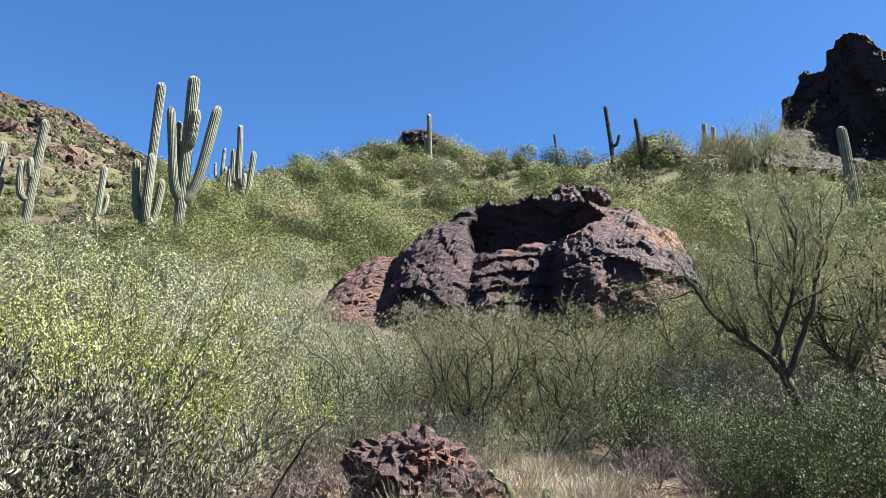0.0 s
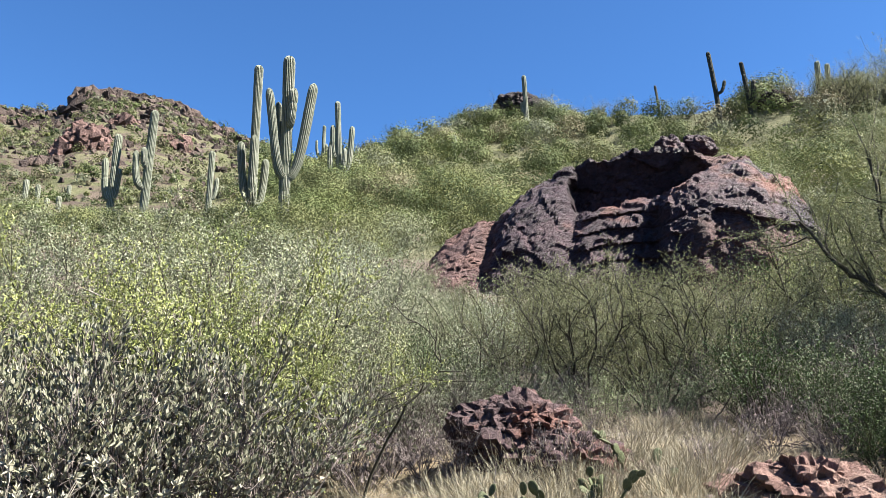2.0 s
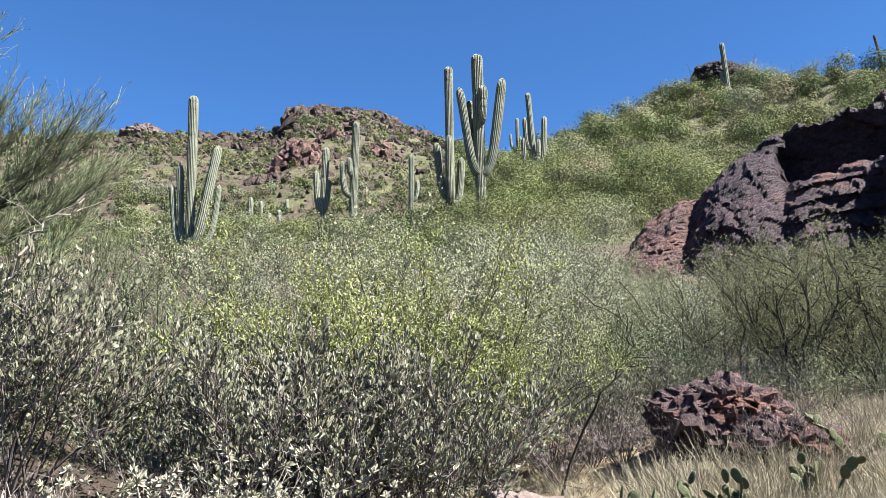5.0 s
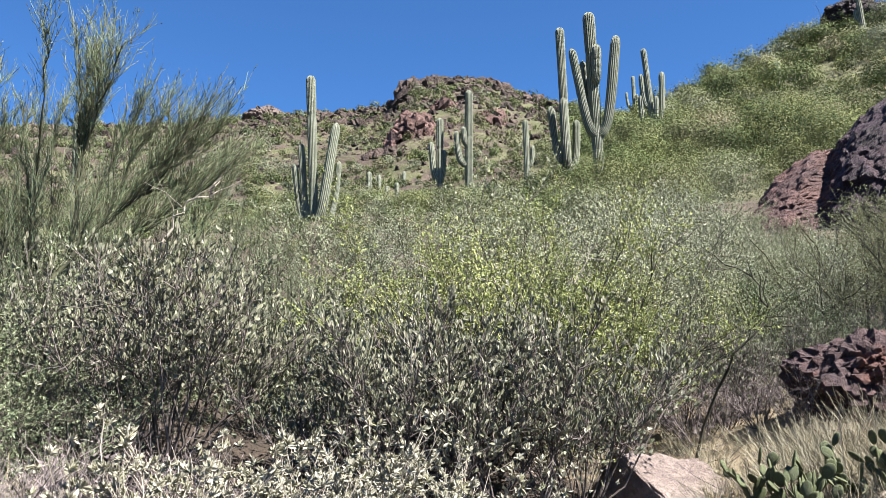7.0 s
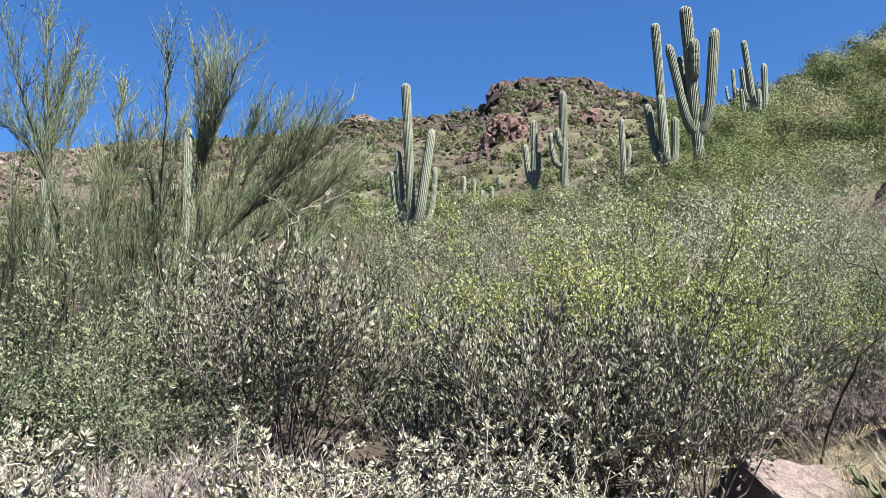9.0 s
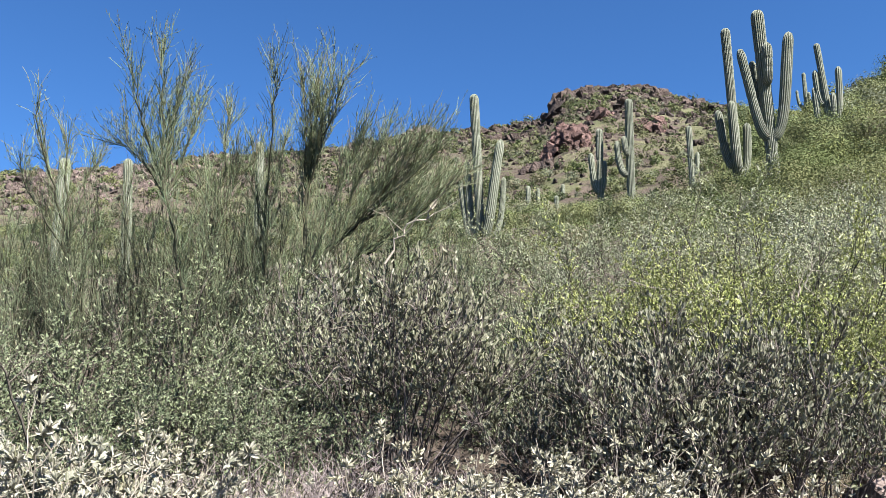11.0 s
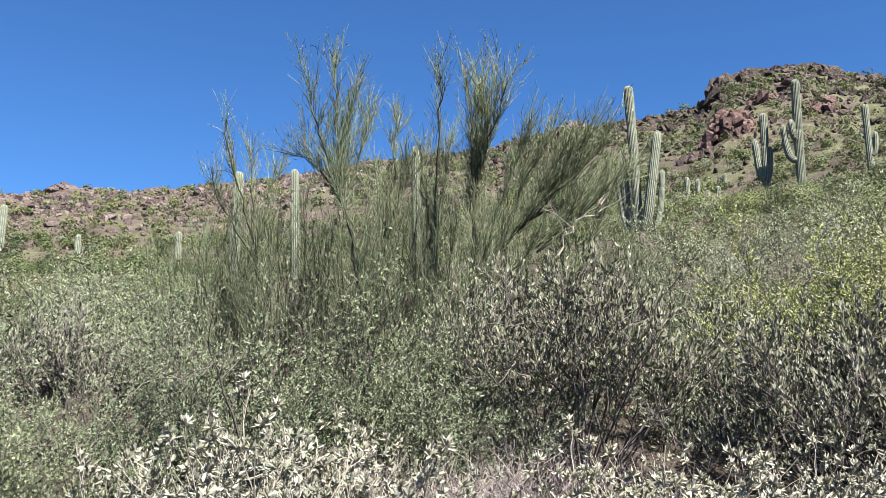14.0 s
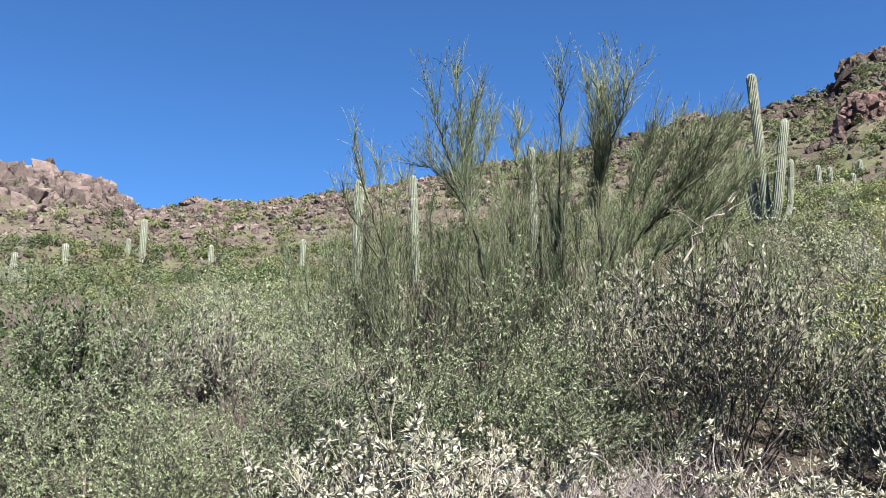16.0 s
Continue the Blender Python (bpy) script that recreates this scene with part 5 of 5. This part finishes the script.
def green_plume(label, r, trunk, limbs, seed, subs=30, sub_len=0.27, twigs=9, sweep=0.0, reach=0.68):
    """A leafless green palo verde: a bare stem that splits into fans of fine twigs. Points are (heading, tilt up), at distance r."""
    rng = np.random.default_rng(seed)

    def line_of(pts, n=12):
        p = np.array([(polar(a, r)[0] - 0.14, polar(a, r)[1] - 0.06, 1.6 + r * math.tan(radians(e))) for a, e in pts])
        t = np.linspace(0, len(p) - 1, n)
        i = np.minimum(t.astype(int), len(p) - 2)
        f = (t - i)[:, None]
        line = p[i] * (1 - f) + p[i + 1] * f
        line[1:-1] = (line[:-2] + 2 * line[1:-1] + line[2:]) / 4
        depth = np.array((*polar(pts[0][0], 1.0), 0.0)) * rng.normal(0, 0.16)
        return line + depth * np.linspace(0, 1, n)[:, None] + rng.normal(0, 0.008, line.shape)

    stem = line_of(trunk)
    foot = Vector(stem[0])
    ob = thing("broom_palo_verde", label, "tree", "broom palo verdes", at=pose(foot.x, foot.y, ground_z(foot.x, foot.y), 0, 0, 0))
    low = np.array((foot.x, foot.y, ground_z(foot.x, foot.y)))
    stem = np.concatenate([[low - np.array((0, 0, 0.05))], stem]) - low
    b = Build()
    b.tube(stem, np.linspace(0.016, 0.009, len(stem)), 7)
    part("trunk", b, M_BARK_GREEN, ob, smooth=True)
    # the last stretch of a limb is all fine twigs
    limbs = [[*p[:-1], tuple(u + (v - u) * reach for u, v in zip(p[-2], p[-1]))] for p in limbs]
    lines = [line_of(p) - low for p in limbs]
    for ln in lines:
        b = Build()
        b.tube(ln, np.linspace(0.008, 0.0025, len(ln)), 5)
        part("limb", b, M_BARK_GREEN, ob, smooth=True)
    m = np.stack(lines + [stem[1:]])
    fol = Build()
    right = np.array((math.cos(radians(trunk[0][0])), math.sin(radians(trunk[0][0])), 0.0)) * sweep
    s_p, s_d = sprout(rng, m, subs, 0.0, 0.98, 0.26, 0.30)
    s = runs(rng, s_p, s_d + right, sub_len * rng.uniform(0.35, 1.25, len(s_p)), 4, 0.10, 0.08)
    tubes(fol, s, np.full(len(s), 0.0024), np.full(len(s), 0.0011), 3)
    t_p, t_d = sprout(rng, np.concatenate([s[:, ::2], m[:, [0, 6, 11]]]), twigs, 0.1, 1.0, 0.34, 0.22)
    t = runs(rng, t_p, t_d + 0.5 * right, rng.uniform(0.04, 0.17, len(t_p)), 3, 0.14, 0.08)
    ribbons(fol, t, 0.0016, rng)
    l_p, l_d = sprout(rng, t, 3, 0.1, 1.0, 0.4, 0.2)
    fol.leaves(l_p, l_d, 0.020, 0.0045, rng, tri=True)
    part("twig_crown", fol, L_BROOM, ob)
    return ob


BARE_GREEN = "green palo verde plume with a bare stem and fine twigs"
green_plume(BARE_GREEN, 4.9, [(28.2, 6), (28.8, 10), (30.0, 15)], [[(30.0, 15), (31.6, 18.5), (32.6, 22.3)], [(30.0, 15), (30.4, 19.5), (30.7, 24.2)], [(30.0, 15), (29.5, 19), (28.9, 23.6)], [(29.7, 14.3), (28.4, 18.5), (27.8, 21.6)], [(30.0, 14.8), (31.8, 16.8), (32.8, 18.3)], [(29.9, 15), (29.9, 18), (29.6, 21)]], 401)
green_plume("tall narrow palo verde plume of green twigs", 4.9, [(20.6, 6), (20.5, 12), (20.3, 15.5)], [[(20.3, 15.5), (19.9, 20), (19.3, 26.4)], [(20.3, 15), (20.5, 19), (20.8, 23.6)], [(20.3, 15.5), (19.3, 19.5), (18.4, 23.6)], [(20.3, 15.3), (19.0, 18.6), (17.5, 22.4)], [(20.4, 14), (20.0, 17.5), (19.7, 21.5)]], 402)
green_plume("slender palo verde plume of green twigs", 5.2, [(27.0, 6), (26.8, 10), (26.6, 13)], [[(26.6, 12.5), (26.1, 17), (25.9, 21.8)], [(26.7, 11), (27.0, 14.5), (27.2, 17.6)], [(26.6, 11.5), (25.7, 14.5), (25.0, 17.8)]], 403, 30, 0.24, 8)
green_plume("slender palo verde plume of green twigs", 5.3, [(23.6, 6), (23.4, 10), (23.2, 13)], [[(23.2, 12.5), (22.9, 18), (22.6, 22.8)], [(23.2, 12), (22.3, 17), (21.8, 20.2)], [(23.3, 11.5), (24.0, 15), (24.2, 19.0)]], 404, 30, 0.24, 8)
green_plume("leaning palo verde with a pale limb and swept twigs", 4.7, [(21.6, 7), (20.3, 9.2), (18.5, 11.2), (16.6, 13.0), (15.0, 14)], [[(20.0, 9.5), (18.2, 15), (16.6, 18.2)], [(19.0, 10.6), (16.8, 15.5), (14.9, 18.3)], [(18.0, 11.7), (15.2, 15.8), (13.3, 18.6)], [(17.0, 12.6), (14.0, 16.0), (12.0, 18.4)], [(16.0, 13.5), (13.0, 16.0), (11.0, 17.8)], [(15.2, 13.9), (12.2, 15.2), (10.4, 16.4)], [(16.0, 11.0), (13.0, 13.2), (10.2, 15.6)], [(14.2, 8.0), (12.2, 11.5), (10.8, 14.8)], [(18.4, 9.0), (15.6, 11.6), (13.0, 13.8)]], 405, 42, 0.28, 9, 0.10, 0.95)
green_plume("wispy pale palo verde with sparse green twigs", 5.4, [(35.5, 6), (35.6, 10), (35.7, 12)], [[(35.7, 11.5), (36.2, 15.5), (36.4, 19.2)], [(35.6, 11), (34.9, 14.5), (34.2, 17.2)], [(35.7, 11), (37.3, 15), (38.6, 20.4)], [(35.8, 10), (38.0, 13.5), (39.6, 16.5)]], 406, 22, 0.24, 7, 0.0, 0.6)


def palo_verde_tree(az, r, seed, limbs, label):
    """A crooked trunk that forks into limbs, with a feathery crown. limbs: points (right, away, up) from the foot."""
    rng = np.random.default_rng(seed)
    x, y = polar(az, r)
    ob = thing("palo_verde_tree", label, "tree", "palo verdes", at=pose(x, y, ground_z(x, y), 0, 0, az))
    fol, tw, lines = Build(), Build(), []
    for k, (r0, r1, pts) in enumerate(limbs):
        p = np.array(pts, dtype=float)
        t = np.linspace(0, len(p) - 1, 16)
        i = np.minimum(t.astype(int), len(p) - 2)
        f = (t - i)[:, None]
        line = p[i] * (1 - f) + p[i + 1] * f
        line[1:-1] = (line[:-2] + 2 * line[1:-1] + line[2:]) / 4
        line += rng.normal(0, 0.012, line.shape)
        lb = Build()
        lb.tube(line, np.linspace(r0, r1, 16), 8)
        part("trunk" if k == 0 else "limb", lb, M_BARK_DARK, ob, smooth=True)
        if k:
            lines.append(line)
    m = np.stack(lines)
    s_p, s_d = sprout(rng, m, 15, 0.25, 1.0, 0.5, 0.35)
    s = runs(rng, s_p, s_d, rng.uniform(0.35, 1.0, len(s_p)), 5, 0.2, 0.08)
    tubes(tw, s, np.full(len(s), 0.010), np.full(len(s), 0.003), 4)
    t_p, t_d = sprout(rng, s, 16, 0.15, 1.0, 0.55, 0.1)
    t = runs(rng, t_p, t_d, rng.uniform(0.15, 0.5, len(t_p)), 3, 0.2, 0.05)
    ribbons(fol, t, 0.002, rng)
    l_p, l_d = sprout(rng, t, 26, 0.1, 1.0, 0.9, 0.2)
    l_p = l_p + rng.normal(0, 0.02, l_p.shape)
    fol.leaves(l_p, l_d, 0.022, 0.010, rng, tri=True)
    part("twig_crown", tw, M_BARK_DARK, ob)
    part("foliage", fol, L_OLIVE, ob)
    return ob


palo_verde_tree(-53.8, 8.5, 5, [
    (0.060, 0.045, [(0.05, 0, -0.1), (0.02, 0, 0.25), (-0.10, 0, 0.62)]),
    (0.042, 0.012, [(-0.10, 0, 0.60), (-0.35, -0.1, 0.85), (-0.62, -0.2, 1.05), (-0.95, -0.2, 1.55)]),
    (0.036, 0.010, [(-0.10, 0, 0.60), (-0.15, 0.1, 1.0), (-0.30, 0.2, 1.5), (-0.35, 0.2, 2.2)]),
    (0.036, 0.010, [(-0.08, 0, 0.55), (0.15, 0.0, 1.1), (0.30, -0.1, 1.6), (0.35, -0.1, 2.3)]),
    (0.030, 0.010, [(0.05, 0, 0.10), (0.35, 0.1, 0.35), (0.60, 0.1, 0.9), (0.95, 0.1, 1.5)]),
    (0.026, 0.008, [(-0.20, 0, 0.75), (0.0, -0.3, 1.2), (0.1, -0.4, 1.8), (0.0, -0.4, 2.3)]),
], "palo verde tree with a dark forked trunk and feathery crown")

PALE_ARC, DARK_ARC = "pale bare arching branch in a bush", "dark bare arching stem beside a bush"
BRANCHES = [
    # label, material, thickness, heading, distance and height of its points
    (PALE_ARC, M_STEM_PALE, 0.008, [(-10.5, 5.0, 1.5), (-8.0, 4.9, 2.05), (-6.2, 4.9, 2.22), (-0.8, 4.9, 2.35)]),
    (PALE_ARC, M_STEM_PALE, 0.007, [(-10.0, 5.2, 1.7), (-11.0, 5.1, 2.18), (-13.0, 5.1, 2.45)]),
    (DARK_ARC, M_BARK_DARK, 0.009, [(-18.5, 5.2, 1.2), (-21.0, 5.0, 1.75), (-23.9, 5.0, 1.98), (-23.0, 5.0, 2.2), (-20.8, 5.0, 2.33)]),
    (PALE_ARC, M_BARK_MID, 0.006, [(-41, 6.6, 1.7), (-43.5, 6.4, 2.1), (-46, 6.2, 1.8)]),
    (PALE_ARC, M_BARK_MID, 0.006, [(14.0, 3.8, 1.4), (17.0, 3.6, 1.95), (21.0, 3.6, 2.0)]),
    (PALE_ARC, M_BARK_MID, 0.006, [(38.0, 3.4, 1.3), (41.0, 3.2, 1.75), (45.0, 3.2, 1.7)]),
    (PALE_ARC, M_BARK_MID, 0.006, [(47.0, 3.0, 1.35), (50.0, 3.0, 1.5), (54.0, 3.1, 1.45)]),
    (PALE_ARC, M_STEM_PALE, 0.008, [(17.5, 4.7, 2.3), (15.5, 4.6, 2.62), (12.8, 4.6, 2.78)]),
]


# ---- bare arching branches among the bushes ----
def bare_branch(label, pts, r0, mat, seed):
    rng = np.random.default_rng(seed)
    p = np.array(pts, dtype=float)
    t = np.linspace(0, len(p) - 1, 14)
    i = np.minimum(t.astype(int), len(p) - 2)
    f = (t - i)[:, None]
    f = f * f * (3 - 2 * f) * 0.5 + f * 0.5
    line = p[i] * (1 - f) + p[i + 1] * f + rng.normal(0, 0.012, (14, 3))
    ob = thing("bare_branch", label, "branch", "bare branches")
    b = Build()
    b.tube(line, np.linspace(r0, r0 * 0.35, 14), 6)
    part("limb", b, mat, ob)
    s_p, s_d = sprout(rng, line[None], 9, 0.3, 1.0, 0.7, 0.1)
    for shoot in runs(rng, s_p, s_d, rng.uniform(0.10, 0.32, 9), 4, 0.2, 0.03):
        t = Build()
        t.tube(shoot, np.linspace(r0 * 0.4, r0 * 0.15, 5), 4)
        part("twig", t, mat, ob)
    return ob


for k, (label, mat_, r0, row) in enumerate(BRANCHES):
    bare_branch(label, [(*polar(a, r), z) for a, r, z in row], r0, mat_, 300 + k)


# ---- prickly pears ----
def pad_mesh():
    d, f = ico(3)
    v = d * np.array((0.5, 0.10, 0.5))
    v[:, 0] *= 0.82 + 0.36 * (v[:, 2] + 0.5) * (1.0 - 0.35 * (v[:, 2] + 0.5))
    v[:, 2] += 0.5
    b = Build()
    b.add(v, f)
    return b.mesh("pad", [M_PAD], True)


PAD = pad_mesh()


def prickly_pear(az, r, pads, size, seed, label):
    """Flat pads that grow from the rims of older pads."""
    rng = random.Random(seed)
    ob = thing("prickly_pear", label, "cactus", "prickly pears", at=on_ground(az, r, rng.uniform(0, 360)))
    tips = []
    for i in range(pads):
        if i < max(3, pads // 8) or not tips:
            m = pose(rng.uniform(-0.5, 0.5) * size * 6, rng.uniform(-0.3, 0.3) * size * 6, -0.03, rng.uniform(-25, 25), rng.uniform(-25, 25), rng.uniform(0, 360))
            lvl = 0
        else:
            base, lvl = tips.pop(rng.randrange(len(tips)))
            a = rng.uniform(-60, 60)
            m = base @ pose(0.40 * size * math.sin(radians(a)), 0, size * (0.52 + 0.44 * math.cos(radians(a))), rng.uniform(-26, 26), a * 0.5, rng.uniform(-80, 80))
        s = size * rng.uniform(0.75, 1.15)
        p = new("pad", PAD)
        p.parent = ob
        p.matrix_basis = m @ Matrix.Diagonal((s * 0.80, s, s * 1.2, 1))
        if lvl < 5:
            tips.extend([(m, lvl + 1)] * (2 if rng.random() < 0.75 else 1))
    return ob


prickly_pear(-24.5, 3.9, 110, 0.060, 3, "low prickly pear with many grey-green pads")
prickly_pear(-28.0, 4.1, 60, 0.060, 9, "small prickly pear with grey-green pads")
prickly_pear(-37.0, 5.0, 34, 0.068, 4, "upright prickly pear with grey-green pads in dry grass")
prickly_pear(-34.0, 4.6, 30, 0.058, 6, "small prickly pear in dry grass")

# ---- how high (degrees) the brush of the middle distance may stand, so that the valley behind it stays open ----
CAP_AZ = np.array([-70, -55, -53, -46, -44, -28, -26.5, -21.5, -20, -15.5, -11.7, -6, 0, 5, 8, 14, 22, 35, 45, 56, 70.0])
CAP_EL = np.array([20.3, 20.3, 23, 30, 10.5, 10.5, 9.8, 11, 18, 16.8, 15.2, 13.8, 13.3, 13.1, 12.7, 11.4, 9.9, 9.1, 9.1, 8.3, 8.0])


def fits(az, r, tall):
    x, y = polar(az, r)
    up = math.degrees(math.atan2(ground_z(x, y) + tall - 1.6, r))
    if az < -20:
        return up < np.interp(az, CAP_AZ, CAP_EL) or (r > 19 and az > -52)
    return up < np.interp(az, CAP_AZ, CAP_EL) + (1.3 if r > 25 else 0.0) + max(0.0, (r - 42) * 0.3)


# ---- filler brush on the slope between the near plants and the hills ----
frng = random.Random(12)
FILL = ["green_far", "silver_far", "pale_far", "palo_far", "dark_far", "bright_far"]
n_fill = 0
while n_fill < 175:
    az, r = (frng.uniform(-66, 64), 8.5 + 30 * frng.random() ** 0.8) if n_fill < 120 else (frng.uniform(-46, -20), frng.uniform(7.8, 14))
    x, y = polar(az, r)
    if math.hypot(x - ox, y - oy) < 5.2 or (-60 < az < -40 and r < 8.5):
        continue
    if az < -26:
        w = [3, 2, 2, 5, 1, 2]
    elif az < 4:
        w = [3, 5, 5, 2, 1, 2]
    else:
        w = [6, 2, 3, 4, 1, 0]
    kname = frng.choices(FILL, w)[0]
    tall = 0.62 if 4 < az < 12 else 0.8
    size = frng.uniform(0.65, 1.05) * tall
    while size > 0.3 and not fits(az, r, 1.4 * size):
        size *= 0.85
    if not fits(az, r, 1.4 * size):
        continue
    put(kname, frng.randrange(3), on_ground(az, r, frng.uniform(0, 360), 0.05, size))
    n_fill += 1


# ---- far shrubs and rocks on the hills ----
def far_shrubs(name, label, count, az_range, r_range, size, leaves, leaf_size, seed, mats, weights, keep=lambda az, r: True):
    """Shrubs as clumps of leaves round a twiggy heart."""
    rng = np.random.default_rng(seed)
    mid = 0.5 * (r_range[0] + r_range[1])
    b = Build()
    done = 0
    while done < count:
        az, r = rng.uniform(*az_range), math.sqrt(rng.uniform(r_range[0] ** 2, r_range[1] ** 2))
        if r > np.interp(az, AZ_CREST, R_CREST) - 2 or not keep(az, r):
            continue
        s = size * min(max(rng.lognormal(-0.1, 0.42), 0.35), 1.6)
        done += 1
        while s > 0.2 * size and not fits(az, r, 0.85 * s):
            s *= 0.8
        if not fits(az, r, 0.85 * s):
            continue
        x, y = polar(az, r)
        z = ground_z(x, y)
        which = int(rng.choice(len(weights), p=weights))
        grow = r / mid
        n = int(leaves * (s / size) ** 2 * rng.uniform(0.8, 1.2) / grow ** 1.1) + 12
        foot = np.array((x, y, z))
        d = rng.normal(size=(n, 3))
        d /= np.linalg.norm(d, axis=1)[:, None]
        bulge = 1 + 0.30 * np.sin(d[:, :1] * 4 + rng.uniform(0, 6)) * np.cos(d[:, 1:2] * 4 + rng.uniform(0, 6))
        p = d * rng.uniform(0.62, 0.98, (n, 1)) * bulge * np.array((s * 0.62, s * 0.62, s * 0.48)) + foot + np.array((0, 0, s * 0.34))
        # broader foliage inside, small leaves outside
        k = max(24, n // 3)
        e = rng.normal(size=(k, 3))
        e /= np.linalg.norm(e, axis=1)[:, None]
        q = e * rng.uniform(0.55, 0.85, (k, 1)) * np.array((s * 0.62, s * 0.62, s * 0.48)) + foot + np.array((0, 0, s * 0.32))
        b.leaves(q, e, leaf_size * grow * 1.5, leaf_size * grow * 1.3, rng, mat=which, tri=True, facing=e + rng.normal(0, 0.22, (k, 3)))
        b.leaves(p, d, leaf_size * grow, leaf_size * grow * 0.8, rng, mat=which, tri=True, facing=d + np.array((0, 0, 0.15)) + rng.normal(0, 0.20, (n, 3)))
    return solid(name, b, mats, label, "shrubs", kind="stuff")


CLEAR = lambda az, r: math.hypot(polar(az, r)[0] - ox, polar(az, r)[1] - oy) > 5.0 and (az < 28 or r < 24)
far_shrubs("slope_shrubs", "low grey-green shrubs covering the slope", 560, (-66, 64), (13, 46), 1.35, 720, 0.058, 4, T_FAR, [0.36, 0.28, 0.16, 0.12, 0.02, 0.06], CLEAR)
far_shrubs("valley_shrubs", "low olive and grey-green shrubs in the valley", 1700, (-13, 64), (14, 66), 0.80, 100, 0.085, 9, T_FAR, [0.36, 0.20, 0.18, 0.18, 0.02, 0.06])
far_shrubs("hillside_shrubs", "dense green desert shrubs covering the hillside", 900, (-68, -9), (30, 92), 1.9, 360, 0.125, 5, T_FAR, [0.28, 0.30, 0.06, 0.20, 0.13, 0.03])
far_shrubs("butte_shrubs", "scattered olive shrubs on the rocky slope", 1050, (-12, 30), (40, 150), 1.25, 60, 0.17, 6, T_FAR, [0.44, 0.16, 0.12, 0.20, 0.02, 0.06])
far_shrubs("ridge_shrubs", "sparse olive shrubs below the ridge", 460, (28, 66), (30, 175), 1.2, 50, 0.22, 8, T_FAR, [0.5, 0.14, 0.10, 0.16, 0.0, 0.10])


def far_rocks(name, label, count, az_range, r_range, size, seed, mat, bias):
    rng = np.random.default_rng(seed)
    b = Build()
    done = 0
    while done < count:
        az, r = rng.uniform(*az_range), math.sqrt(rng.uniform(r_range[0] ** 2, r_range[1] ** 2))
        rc = np.interp(az, AZ_CREST, R_CREST)
        if r > rc + 2 or rng.random() > bias(az, r / rc):
            continue
        done += 1
        x, y = polar(az, r)
        s = size * min(rng.lognormal(0, 0.5), 2.6) * min(r / 125.0, 1.0)
        add_block(b, rng, (x, y, ground_z(x, y) + 0.1 * s), s)
    return solid(name, b, mat, label, "rocks", kind="stuff")


far_rocks("butte_rocks", "rust and grey rock rubble on the butte", 5600, (-13, 30), (56, 162), 0.36, 15, M_BUTTE, lambda az, q: 0.25 + 0.75 * q ** 3 if az < 8 else 0.2 + 0.6 * q ** 2)
far_rocks("ridge_rocks", "tan rock rubble and ledges on the ridge", 12500, (26, 66), (52, 190), 0.30, 16, M_RIDGE, lambda az, q: 0.35 + 0.65 * q)


# ---- litter on the ground beside the trail ----
def litter():
    rng = np.random.default_rng(77)
    d, f = ico(1)
    stones, sticks = Build(), Build()
    for _ in range(700):
        az, r = rng.uniform(-62, 0), rng.uniform(3.2, 8.5)
        x, y = polar(az, r)
        s = 0.012 * rng.lognormal(0, 0.7)
        v = np.sign(d) * np.abs(d) ** 0.7 * (1 + rng.normal(0, 0.16, (len(d), 1))) * s * rng.uniform(0.6, 1.3, 3)
        stones.add(v + np.array((x, y, ground_z(x, y) + 0.3 * s)), f)
    n = 1500
    az, r = rng.uniform(-62, 0, n), rng.uniform(3.2, 8.5, n)
    p = np.array([(*polar(a, q), ground_z(*polar(a, q)) + 0.01) for a, q in zip(az, r)])
    h = rng.normal(size=(n, 3)) * np.array((1, 1, 0.22)) + np.array((0, 0, 0.05))
    h /= np.linalg.norm(h, axis=1)[:, None]
    tubes(sticks, runs(rng, p, h, rng.uniform(0.06, 0.35, n), 3, 0.15, 0.02), np.full(n, 0.003), np.full(n, 0.0015), 3)
    solid("ground_stones", stones, M_PALEROCK, "small loose stones on the soil", "stones", kind="stuff")
    solid("ground_twigs", sticks, M_DEAD, "fallen dry twigs on the soil", "twigs", kind="stuff")


litter()
